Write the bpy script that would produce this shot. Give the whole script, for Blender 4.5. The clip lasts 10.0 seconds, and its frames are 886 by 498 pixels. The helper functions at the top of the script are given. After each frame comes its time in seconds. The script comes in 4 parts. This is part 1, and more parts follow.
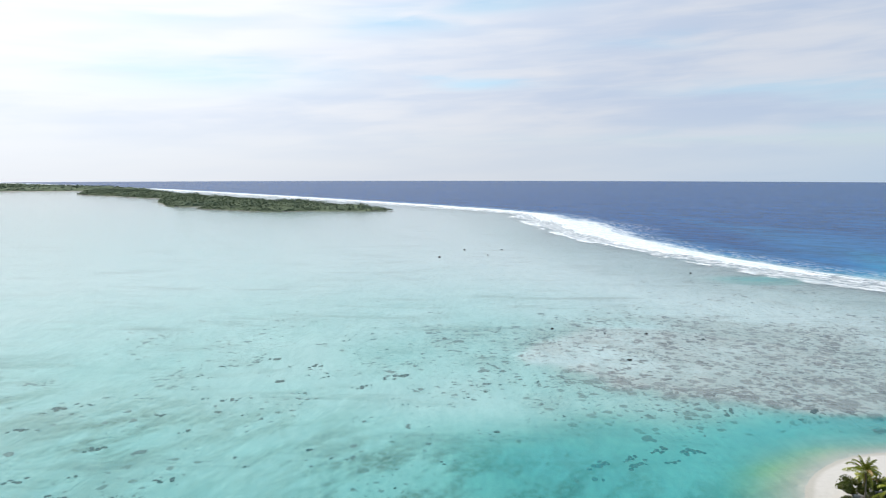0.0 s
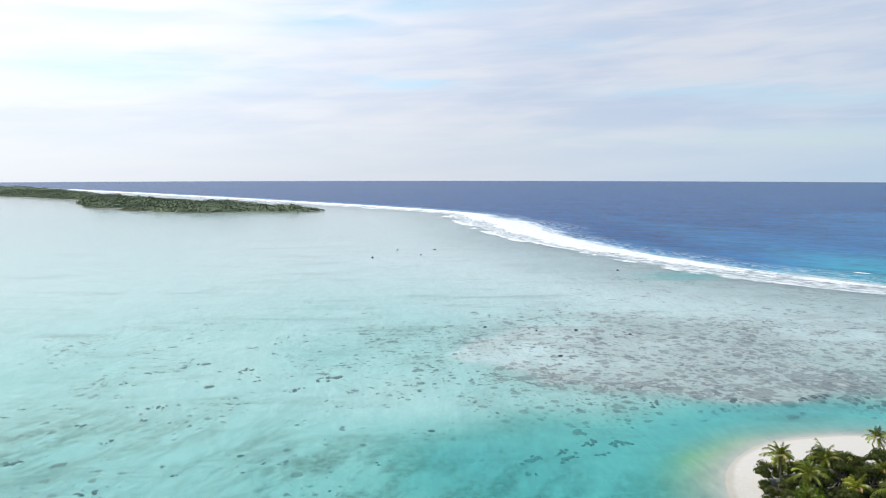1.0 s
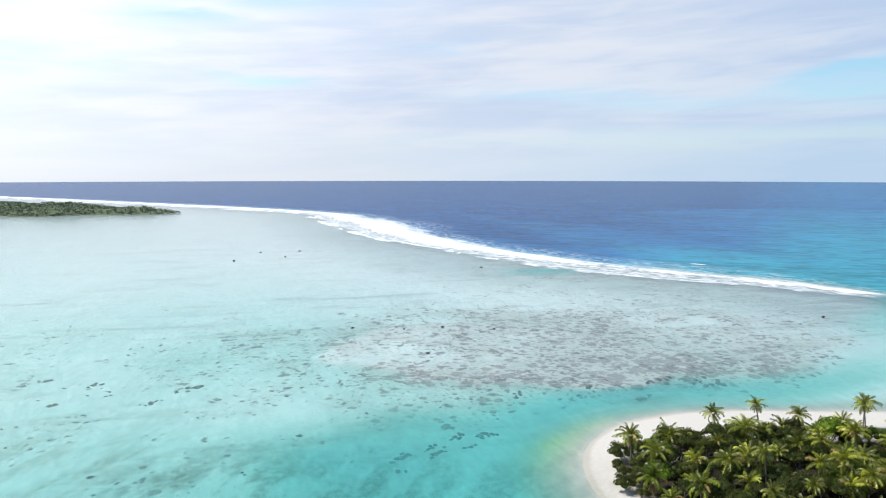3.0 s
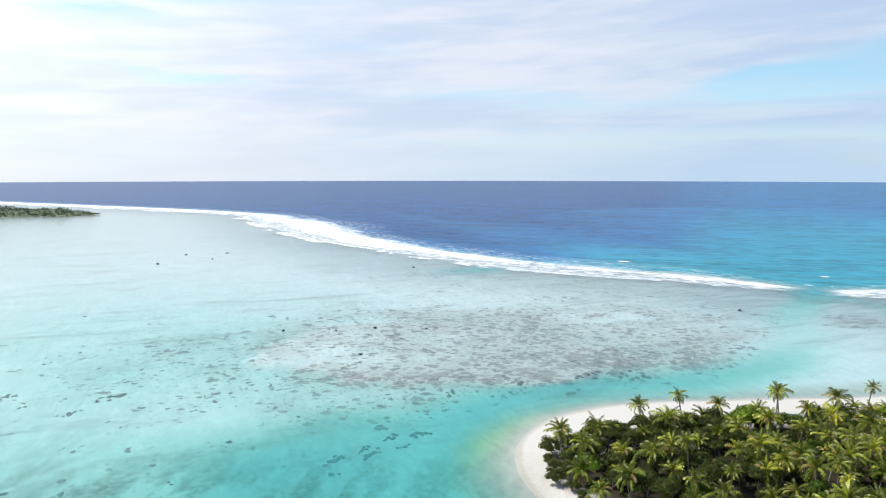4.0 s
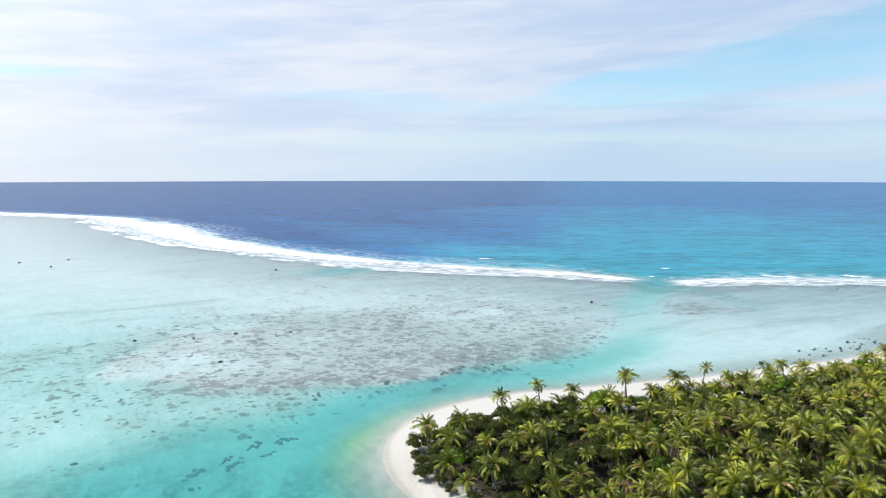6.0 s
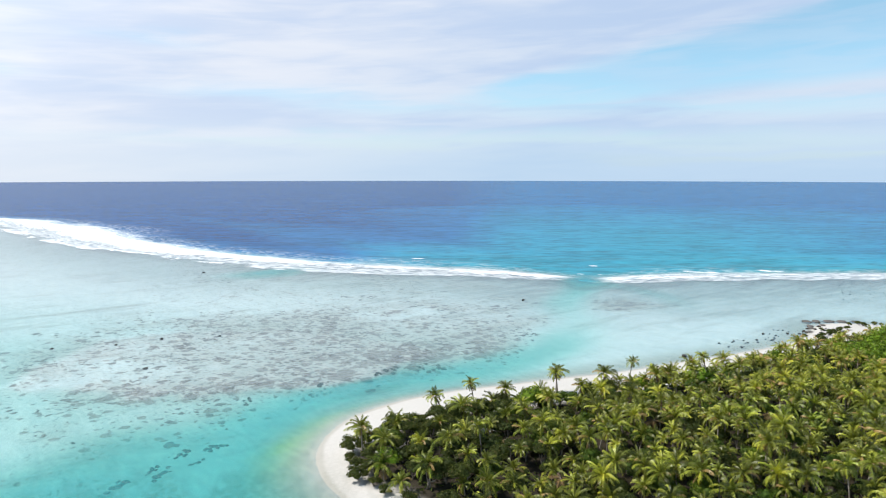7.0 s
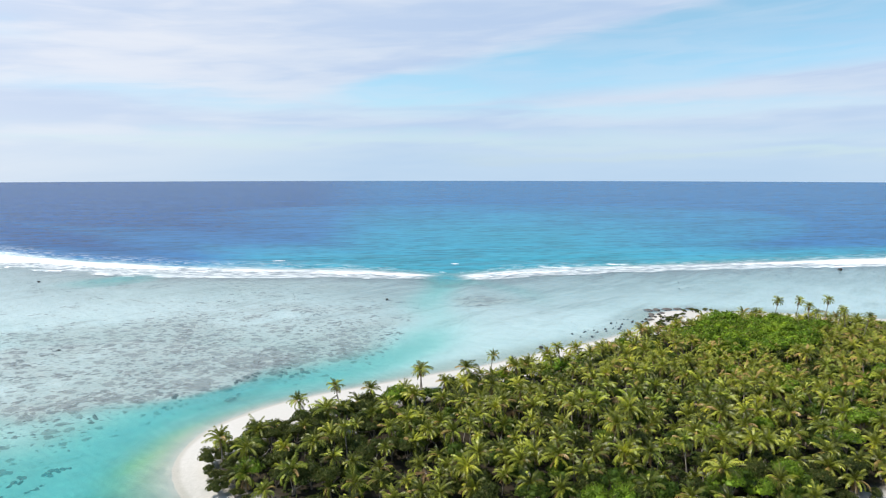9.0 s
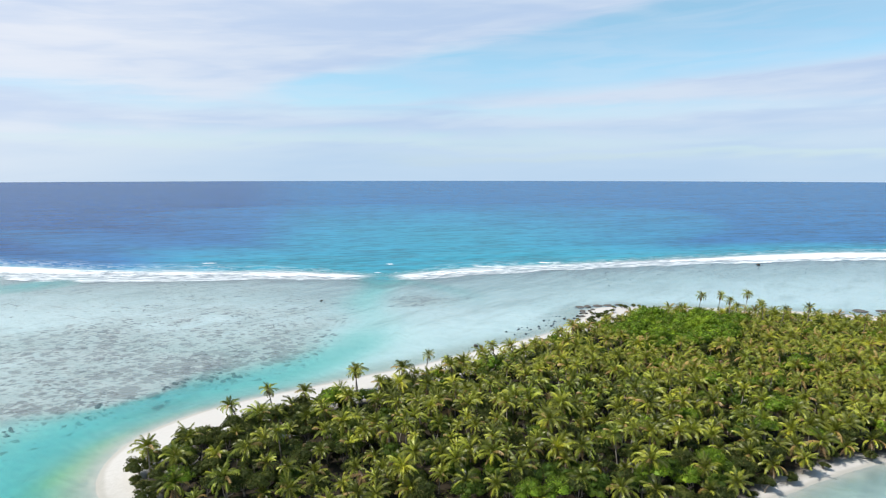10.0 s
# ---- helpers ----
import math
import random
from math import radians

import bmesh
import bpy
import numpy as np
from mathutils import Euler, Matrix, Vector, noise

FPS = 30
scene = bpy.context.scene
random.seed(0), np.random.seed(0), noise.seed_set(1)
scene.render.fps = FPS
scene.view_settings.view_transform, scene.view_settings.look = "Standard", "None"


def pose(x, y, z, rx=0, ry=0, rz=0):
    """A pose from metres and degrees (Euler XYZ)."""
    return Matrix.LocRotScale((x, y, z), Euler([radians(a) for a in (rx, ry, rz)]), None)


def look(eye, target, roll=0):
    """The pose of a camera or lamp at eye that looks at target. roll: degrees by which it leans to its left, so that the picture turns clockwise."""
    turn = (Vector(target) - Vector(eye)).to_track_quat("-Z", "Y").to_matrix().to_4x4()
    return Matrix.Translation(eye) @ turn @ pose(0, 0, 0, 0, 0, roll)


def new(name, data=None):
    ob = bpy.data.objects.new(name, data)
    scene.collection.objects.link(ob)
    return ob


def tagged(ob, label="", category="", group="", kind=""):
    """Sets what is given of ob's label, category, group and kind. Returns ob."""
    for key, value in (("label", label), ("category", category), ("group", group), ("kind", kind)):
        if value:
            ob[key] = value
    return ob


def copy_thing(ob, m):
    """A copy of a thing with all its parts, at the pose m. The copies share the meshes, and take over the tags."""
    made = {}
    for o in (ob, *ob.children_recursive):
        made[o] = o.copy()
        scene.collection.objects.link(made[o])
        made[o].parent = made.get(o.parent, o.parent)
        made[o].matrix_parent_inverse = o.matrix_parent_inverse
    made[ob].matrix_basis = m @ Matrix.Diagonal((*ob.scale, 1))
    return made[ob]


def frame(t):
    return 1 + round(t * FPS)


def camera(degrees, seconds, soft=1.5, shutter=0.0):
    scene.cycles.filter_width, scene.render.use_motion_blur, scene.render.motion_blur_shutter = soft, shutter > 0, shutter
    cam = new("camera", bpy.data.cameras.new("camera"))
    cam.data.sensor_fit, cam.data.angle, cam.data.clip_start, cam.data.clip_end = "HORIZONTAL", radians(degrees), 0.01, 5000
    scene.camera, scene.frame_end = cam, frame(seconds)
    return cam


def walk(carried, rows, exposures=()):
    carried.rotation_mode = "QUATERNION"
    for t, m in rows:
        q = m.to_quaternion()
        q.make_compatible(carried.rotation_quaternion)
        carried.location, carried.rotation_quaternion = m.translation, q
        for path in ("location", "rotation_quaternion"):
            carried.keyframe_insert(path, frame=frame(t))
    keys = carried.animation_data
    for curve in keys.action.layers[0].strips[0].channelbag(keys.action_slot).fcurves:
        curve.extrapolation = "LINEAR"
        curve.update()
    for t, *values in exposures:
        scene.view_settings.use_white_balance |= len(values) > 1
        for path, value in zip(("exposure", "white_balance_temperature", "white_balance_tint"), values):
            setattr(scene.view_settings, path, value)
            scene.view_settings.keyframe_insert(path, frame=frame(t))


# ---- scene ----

# ---------------------------------------------------------------- camera
EYE = 60.0
FAR = 4950.0
cam = camera(64.8, 10.0, soft=1.1)
YAWS = [(0.0, 0.08), (0.5, -2.72), (1.0, -5.43), (1.5, -8.14), (2.0, -10.88), (2.5, -13.62), (4.0, -21.98),
        (4.5, -24.73), (5.0, -27.48), (5.5, -30.30), (7.0, -38.58), (7.5, -41.37), (8.0, -44.14), (8.5, -46.94),
        (9.0, -49.79), (9.5, -52.49), (10.0, -55.14)]
walk(cam, [(t, pose(0.1 * t, -0.2 * t, EYE, 90 - 6.27, 0, yaw)) for t, yaw in YAWS],
     [(0.0, -0.26), (1.0, -0.20), (2.5, -0.09), (5.0, 0.03), (7.5, 0.0), (10.0, -0.02)])

# ---------------------------------------------------------------- light
SUN_AZ, SUN_EL = 44.0, 52.0          # degrees to the left of +y, and above the horizon
toward_sun = Vector((-math.sin(radians(SUN_AZ)) * math.cos(radians(SUN_EL)),
                     math.cos(radians(SUN_AZ)) * math.cos(radians(SUN_EL)), math.sin(radians(SUN_EL))))
sun = new("sun", bpy.data.lights.new("sun", "SUN"))
sun.data.energy, sun.data.angle, sun.data.color = 5.0, radians(0.9), (1.0, 0.95, 0.87)
sun.matrix_world = look(toward_sun * 100, (0, 0, 0))


class Nodes:
    """A short way to write node trees."""

    def __init__(self, tree):
        self.tree = tree
        tree.nodes.clear()

    def add(self, kind, **given):
        n = self.tree.nodes.new("ShaderNode" + kind)
        for key, value in given.items():
            setattr(n, key, value)
        return n

    def link(self, a, b):
        self.tree.links.new(a, b)

    def put(self, socket, value):
        if hasattr(value, "is_output"):
            self.link(value, socket)
        else:
            socket.default_value = (*value, 1) if isinstance(value, tuple) and len(value) == 3 and len(socket.default_value) == 4 else value

    def math(self, op, a, b=0.0, c=0.0, clamp=False):
        n = self.add("Math", operation=op, use_clamp=clamp)
        for i, v in enumerate((a, b, c)):
            self.put(n.inputs[i], v)
        return n.outputs[0]

    def vmath(self, op, a, b=(0, 0, 0)):
        n = self.add("VectorMath", operation=op)
        self.put(n.inputs[0], a), self.put(n.inputs[1], b)
        return n.outputs["Value"] if op in ("DOT_PRODUCT", "LENGTH") else n.outputs["Vector"]

    def noise(self, vector, scale, detail=3.0, rough=0.55, warp=0.0, color=False):
        n = self.add("TexNoise")
        self.put(n.inputs["Vector"], vector)
        for key, v in (("Scale", scale), ("Detail", detail), ("Roughness", rough), ("Distortion", warp)):
            n.inputs[key].default_value = v
        return n.outputs["Color" if color else "Fac"]

    def ramp(self, value, *stops, mode="LINEAR"):
        n = self.add("ValToRGB")
        n.color_ramp.interpolation = mode
        while len(n.color_ramp.elements) < len(stops):
            n.color_ramp.elements.new(0.5)
        for e, (at, col) in zip(n.color_ramp.elements, stops):
            e.position, e.color = at, (*col, 1) if isinstance(col, tuple) else (col, col, col, 1)
        self.put(n.inputs[0], value)
        return n.outputs[0]

    def span(self, value, lo, hi, a=0.0, b=1.0, smooth=True):
        n = self.add("MapRange", interpolation_type="SMOOTHSTEP" if smooth else "LINEAR")
        for i, v in enumerate((value, lo, hi, a, b)):
            self.put(n.inputs[i], v)
        return n.outputs[0]

    def mix(self, fac, a, b, blend="MIX"):
        n = self.add("Mix", data_type="RGBA", blend_type=blend)
        self.put(n.inputs[0], fac), self.put(n.inputs[6], a), self.put(n.inputs[7], b)
        return n.outputs[2]

    def shade(self, fac, a, b):
        n = self.add("MixShader")
        self.put(n.inputs[0], fac), self.link(a, n.inputs[1]), self.link(b, n.inputs[2])
        return n.outputs[0]

    def bump(self, height, strength, distance):
        n = self.add("Bump")
        n.inputs["Strength"].default_value, n.inputs["Distance"].default_value = strength, distance
        self.link(height, n.inputs["Height"])
        return n.outputs[0]

    def attr(self, name):
        return self.add("Attribute", attribute_name=name).outputs["Fac"]

    def place(self):
        return self.add("TexCoord").outputs["Object"]


def sky_world():
    w = bpy.data.worlds.new("sky")
    w.use_nodes = True
    scene.world = w
    n = Nodes(w.node_tree)
    way = n.add("TexCoord").outputs["Generated"]
    sky = n.add("TexSky", sky_type="NISHITA", sun_disc=False)
    sky.sun_elevation, sky.sun_rotation = radians(SUN_EL), radians(-SUN_AZ)
    sky.air_density, sky.dust_density, sky.ozone_density = 1.0, 0.6, 2.0
    blue = n.add("Background")
    # a sheet of high cloud, seen in perspective
    part3 = n.add("SeparateXYZ")
    n.link(way, part3.inputs[0])
    up = n.math("MAXIMUM", part3.outputs[2], 0.0)
    clear = n.mix(n.span(up, 0.03, 0.26), (0.92, 1.08, 1.20), (1.0, 1.22, 1.12))
    n.link(n.mix(1.0, sky.outputs[0], clear, "MULTIPLY"), blue.inputs[0])
    blue.inputs[1].default_value = 0.145
    height = n.math("ADD", up, 0.10)
    flat = n.add("CombineXYZ")
    n.link(n.math("DIVIDE", part3.outputs[0], height), flat.inputs[0])
    n.link(n.math("DIVIDE", part3.outputs[1], height), flat.inputs[1])
    turned = n.add("Mapping")
    turned.inputs["Rotation"].default_value = (0, 0, radians(20))
    turned.inputs["Location"].default_value = (1.7, 0.4, 0.0)
    turned.inputs["Scale"].default_value = (0.55, 0.75, 1.0)
    n.link(flat.outputs[0], turned.inputs[0])
    big = n.noise(turned.outputs[0], 0.62, 3.0, 0.50, 0.35)
    fine = n.noise(turned.outputs[0], 2.4, 6.0, 0.56, 0.5)
    # bearing (clockwise from +y) and elevation in degrees, frayed along the wind
    bearing = n.math("MULTIPLY", n.math("ARCTAN2", part3.outputs[0], part3.outputs[1]), 57.2958)
    rise = n.math("MULTIPLY", n.math("ARCSINE", part3.outputs[2]), 57.2958)
    strip = n.add("CombineXYZ")
    n.link(n.math("MULTIPLY", bearing, 0.055), strip.inputs[0])
    n.link(n.math("SUBTRACT", n.math("MULTIPLY", rise, 0.42), n.math("MULTIPLY", bearing, 0.018)), strip.inputs[1])
    fray = n.noise(strip.outputs[0], 0.9, 4.0, 0.50, 0.3)
    wisp = n.noise(strip.outputs[0], 2.6, 4.0, 0.52, 0.5)
    lofty = n.math("ADD", rise, n.math("ADD", n.math("MULTIPLY", n.math("SUBTRACT", fray, 0.5), 3.0), n.math("MULTIPLY", n.math("SUBTRACT", wisp, 0.5), 1.3)))
    about = n.math("ADD", bearing, n.math("MULTIPLY", n.math("SUBTRACT", fray, 0.5), 22.0))

    def hole(b, e, wide, tall, depth):
        x = n.math("POWER", n.math("DIVIDE", n.math("SUBTRACT", about, b), wide), 2.0)
        y = n.math("POWER", n.math("DIVIDE", n.math("SUBTRACT", lofty, e), tall), 2.0)
        return n.math("MULTIPLY", n.math("POWER", 2.718, n.math("MULTIPLY", n.math("ADD", x, y), -1.0)), depth)

    # the wedge of clear sky between the sheet's lower edge and a rising strand of cloud
    sheet_edge = n.math("ADD", 8.1, n.math("MULTIPLY", n.math("SUBTRACT", about, 46.0), 0.20))
    strand_top = n.math("ADD", 5.2, n.math("MULTIPLY", n.math("SUBTRACT", about, 50.0), 0.075))
    wedge = n.math("MULTIPLY", n.span(n.math("SUBTRACT", sheet_edge, lofty), -0.5, 1.1), n.span(n.math("SUBTRACT", lofty, strand_top), -0.5, 0.7))
    wedge = n.math("MULTIPLY", wedge, n.span(about, 38.0, 48.0))
    gap = wedge
    for spec in ((62, 5.0, 22, 0.55, 0.65), (34, 5.2, 10, 0.7, 0.55), (26, 6.0, 8, 0.8, 0.55), (3, 7.2, 3.6, 0.55, 0.8), (-4, 11.7, 4.5, 0.9, 0.7),
                 (5, 13.3, 5, 0.8, 0.75), (-18, 7.5, 8, 1.2, 0.5), (-24, 11.0, 5, 0.6, 0.3), (16, 9.6, 5, 0.5, 0.3), (48, 2.6, 30, 0.5, 0.45), (80, 1.4, 24, 0.35, 0.4)):
        gap = n.math("MAXIMUM", gap, hole(*spec))
    gap = n.math("MULTIPLY", gap, n.span(wisp, 0.30, 0.62, 0.98, 0.72), 0.0, True)
    low_cover = n.math("SUBTRACT", 1.0, gap)
    # overhead the sheet thins out, where the sun shines through
    thick = n.math("ADD", n.math("ADD", n.math("MULTIPLY", big, 0.74), n.math("MULTIPLY", fine, 0.26)), 0.20)
    thick = n.math("SUBTRACT", thick, n.span(up, 0.25, 0.50, 0.0, 0.40))
    high_cover = n.span(thick, 0.36, 0.58, 0.0, 1.0)
    blend = n.span(rise, 13.5, 20.0)
    cover = n.math("ADD", n.math("MULTIPLY", low_cover, n.math("SUBTRACT", 1.0, blend)), n.math("MULTIPLY", high_cover, blend))
    near_sun = n.vmath("DOT_PRODUCT", way, tuple(toward_sun))
    glow = n.span(near_sun, 0.36, 0.98, 0.0, 1.0)
    lump = n.math("ADD", n.math("ADD", n.math("MULTIPLY", wisp, 0.24), n.math("MULTIPLY", fray, 0.46)), n.math("MULTIPLY", big, 0.30))
    tone = n.mix(n.span(lump, 0.38, 0.60), (0.64, 0.735, 0.92), (0.86, 0.885, 0.965))
    tone = n.mix(n.span(up, 0.0, 0.10, 0.80, 0.0), tone, n.mix(n.span(near_sun, -0.1, 0.55), (0.66, 0.81, 0.96), (0.81, 0.87, 0.965)))
    tone = n.mix(n.span(near_sun, 0.0, 0.45), n.mix(1.0, tone, (0.78, 0.865, 0.94), "MULTIPLY"), tone)
    tone = n.mix(n.math("MULTIPLY", glow, 0.8), tone, (1.0, 1.0, 1.0))
    cover = n.math("MAXIMUM", cover, n.span(up, 0.0, 0.03, 1.0, 0.0))
    cloud = n.add("Background")
    n.link(tone, cloud.inputs[0])
    n.link(n.math("ADD", 1.0, n.math("MULTIPLY", glow, 0.60)), cloud.inputs[1])
    out = n.add("OutputWorld")
    n.link(n.shade(n.math("MULTIPLY", cover, 0.95), blue.outputs[0], cloud.outputs[0]), out.inputs[0])


sky_world()

# ---------------------------------------------------------------- the plan, in metres


def lattice(x, y, seed):
    h = (x * 374761393 + y * 668265263 + seed * 974634777) & 0xFFFFFFFF
    h = ((h ^ (h >> 13)) * 1274126177) & 0xFFFFFFFF
    return ((h ^ (h >> 16)) & 0xFFFF) / 65535.0


def grain(x, y, size, seed=0):
    """Smooth random values from 0 to 1 with features about size metres wide."""
    x, y = x / size, y / size
    xi, yi = np.floor(x).astype(np.int64), np.floor(y).astype(np.int64)
    u, v = x - xi, y - yi
    u, v = u * u * (3 - 2 * u), v * v * (3 - 2 * v)
    a, b = lattice(xi, yi, seed), lattice(xi + 1, yi, seed)
    c, d = lattice(xi, yi + 1, seed), lattice(xi + 1, yi + 1, seed)
    return (a * (1 - u) + b * u) * (1 - v) + (c * (1 - u) + d * u) * v


def rough(x, y, size, seed=0, octaves=4, gain=0.5):
    total, weight, amount = 0, 0, 1.0
    for k in range(octaves):
        c, s = math.cos(0.6 * k), math.sin(0.6 * k)
        total = total + amount * grain(c * x - s * y, s * x + c * y, size / 2 ** k, seed + 17 * k)
        weight, amount = weight + amount, amount * gain
    return total / weight


def step(lo, hi, v):
    t = np.clip((v - lo) / (hi - lo), 0, 1)
    return t * t * (3 - 2 * t)


def smooth_line(points, closed=False, n=8):
    """A Catmull-Rom curve through the points (of two or more numbers each)."""
    p = np.array(points, float)
    p = np.vstack([p[-1], p, p[0], p[1]]) if closed else np.vstack([2 * p[0] - p[1], p, 2 * p[-1] - p[-2]])
    out = []
    for i in range(1, len(p) - 2):
        for k in range(n):
            t = k / n
            out.append(0.5 * (2 * p[i] + (p[i + 1] - p[i - 1]) * t + (2 * p[i - 1] - 5 * p[i] + 4 * p[i + 1] - p[i + 2]) * t * t
                              + (3 * p[i] - p[i - 1] - 3 * p[i + 1] + p[i + 2]) * t ** 3))
    if not closed:
        out.append(p[-2])
    return np.array(out)


def nearest(x, y, line, closed=False):
    """Distance to a line, which side (left positive), and the line's further numbers there."""
    best = np.full(x.shape, 1e18)
    side = np.ones(x.shape)
    more = np.zeros((line.shape[1] - 2, *x.shape))
    ends = np.vstack([line, line[:1]]) if closed else line
    for a, b in zip(ends[:-1], ends[1:]):
        dx, dy = b[0] - a[0], b[1] - a[1]
        t = np.clip(((x - a[0]) * dx + (y - a[1]) * dy) / (dx * dx + dy * dy), 0, 1)
        d = (x - a[0] - t * dx) ** 2 + (y - a[1] - t * dy) ** 2
        won = d < best
        best = np.where(won, d, best)
        side = np.where(won, np.sign(dx * (y - a[1]) - dy * (x - a[0])), side)
        for k in range(more.shape[0]):
            more[k] = np.where(won, a[2 + k] + t * (b[2 + k] - a[2 + k]), more[k])
    return np.sqrt(best), side, more


def inside(x, y, line):
    """Signed distance to a closed line, positive inside."""
    hit = np.zeros(x.shape, bool)
    for a, b in zip(line, np.roll(line, -1, 0)):
        if a[1] != b[1]:
            hit ^= ((a[1] > y) != (b[1] > y)) & (x < (b[0] - a[0]) * (y - a[1]) / (b[1] - a[1]) + a[0])
    d = nearest(x, y, line, True)[0]
    return np.where(hit, d, -d)


def inside_near(x, y, line, cx, cy, reach):
    """As inside(), worked out only about the place where it matters."""
    near = np.hypot(x - cx, y - cy) < reach
    d = np.full(x.shape, -999.0)
    d[near] = inside(x[near], y[near], line)
    return d


# water's edge of the near island
SHORE = smooth_line([(63, 108), (66.5, 123), (74, 134), (86, 142.5), (101, 145.5), (117, 144), (135, 138.5), (154, 132.5),
                     (173, 126), (195, 121), (222, 115), (248, 111), (266, 113.5), (284, 118), (298, 112), (316, 84),
                     (333, 45), (341, 10), (346, -30), (310, -70), (240, -52), (200, -20), (168, 2), (150, 12),
                     (139, 17), (116, 29), (88, 54), (66, 88)], True, 6)
# edge of its woods
WOODS = smooth_line([(68.5, 110), (71.5, 119), (76, 125), (88, 126.5), (104, 125.5), (122, 120.5), (137, 115.5), (158, 109),
                     (184, 104), (208, 99.5), (232, 98), (252, 97), (268, 95), (283, 86), (294, 70), (303, 46), (312, 8),
                     (316, -36), (300, -58), (244, -42), (204, -15), (175, -0.5), (157, 11), (142, 18), (129, 24),
                     (117, 35), (93, 60), (74, 90)], True, 6)
# line of the surf: x, y, half width, vigour; a last number is the way along it
CREST = smooth_line([(-3300, 4700, 40, 1), (-1900, 3400, 40, 1), (-1065, 2530, 38, 1), (-475, 1825, 34, 1), (-92, 1345, 30, 1), (103, 1058, 26, 1), (133, 930, 34, 1),
                     (147, 800, 40, 1), (148, 690, 34, 1), (164, 575, 24, 1), (186, 485, 24, 0.85), (209, 412, 25, 0.5), (247, 354, 24, 0.35),
                     (277, 313, 20, 0.45), (300, 258, 9, 0.8), (309, 245, 9, 0.6), (357, 220, 19, 0.35), (407, 186, 16, 0.2), (448, 156, 15, 0.2),
                     (512, 107, 17, 0.75), (598, 22, 23, 1), (640, -120, 22, 1), (560, -420, 22, 1), (300, -800, 22, 1), (-500, -1500, 22, 1),
                     (-2200, -2200, 22, 1)], n=6)
CREST = np.column_stack([CREST, np.concatenate([[0], np.cumsum(np.hypot(*np.diff(CREST[:, :2], axis=0).T))])])
GAP = (303.0, 252.0)
# edge of the lighter shelf before the pass
TONGUE = smooth_line([(240, 480), (298, 780), (374, 823), (617, 992), (782, 981), (895, 956), (1022, 855), (1132, 737), (1279, 580),
                      (1150, 300), (800, 150), (450, 190), (310, 255), (265, 340)], True)
PLATEAU = smooth_line([(24, 226), (34, 209), (50, 191), (78, 175), (104, 171), (126, 176), (142, 186), (136, 206),
                       (122, 236), (96, 258), (66, 266), (40, 256)], True)
CHANNEL = smooth_line([(325, 272, 18, 4.0), (300, 249, 11, 3.6), (276, 233, 9, 1.6), (242, 212, 10, 0.9), (212, 180, 12, 0.6), (176, 160, 11, 1.5),
                       (140, 156, 11, 2.2), (110, 158, 12, 2.6), (86, 157, 14, 2.4), (66, 149, 17, 1.8), (48, 132, 22, 1.3), (30, 100, 30, 1.2),
                       (30, 40, 40, 1.2)])
ARM = smooth_line([(302, 248), (303, 226), (299, 208), (290, 186), (272, 164)])
FAR_ISLE = smooth_line([(-79, 1100), (-128, 1085), (-200, 1083), (-273, 1066), (-349, 1113), (-406, 1148), (-412, 1212), (-480, 1224), (-526, 1310),
                        (-590, 1440), (-620, 1560), (-735, 1664), (-830, 1760), (-930, 1838), (-1010, 1930), (-960, 2060), (-840, 1960), (-700, 1790), (-540, 1600),
                        (-400, 1400), (-260, 1240), (-150, 1150)], True)
THIRD_ISLE = smooth_line([(-1000, 2390), (-1200, 2240), (-1500, 2230), (-1900, 2500), (-2600, 3000), (-3000, 3500), (-2700, 3650), (-1800, 2980),
                          (-1150, 2480)], True)


CLEARINGS = [(105, 112.5, 2.6)]


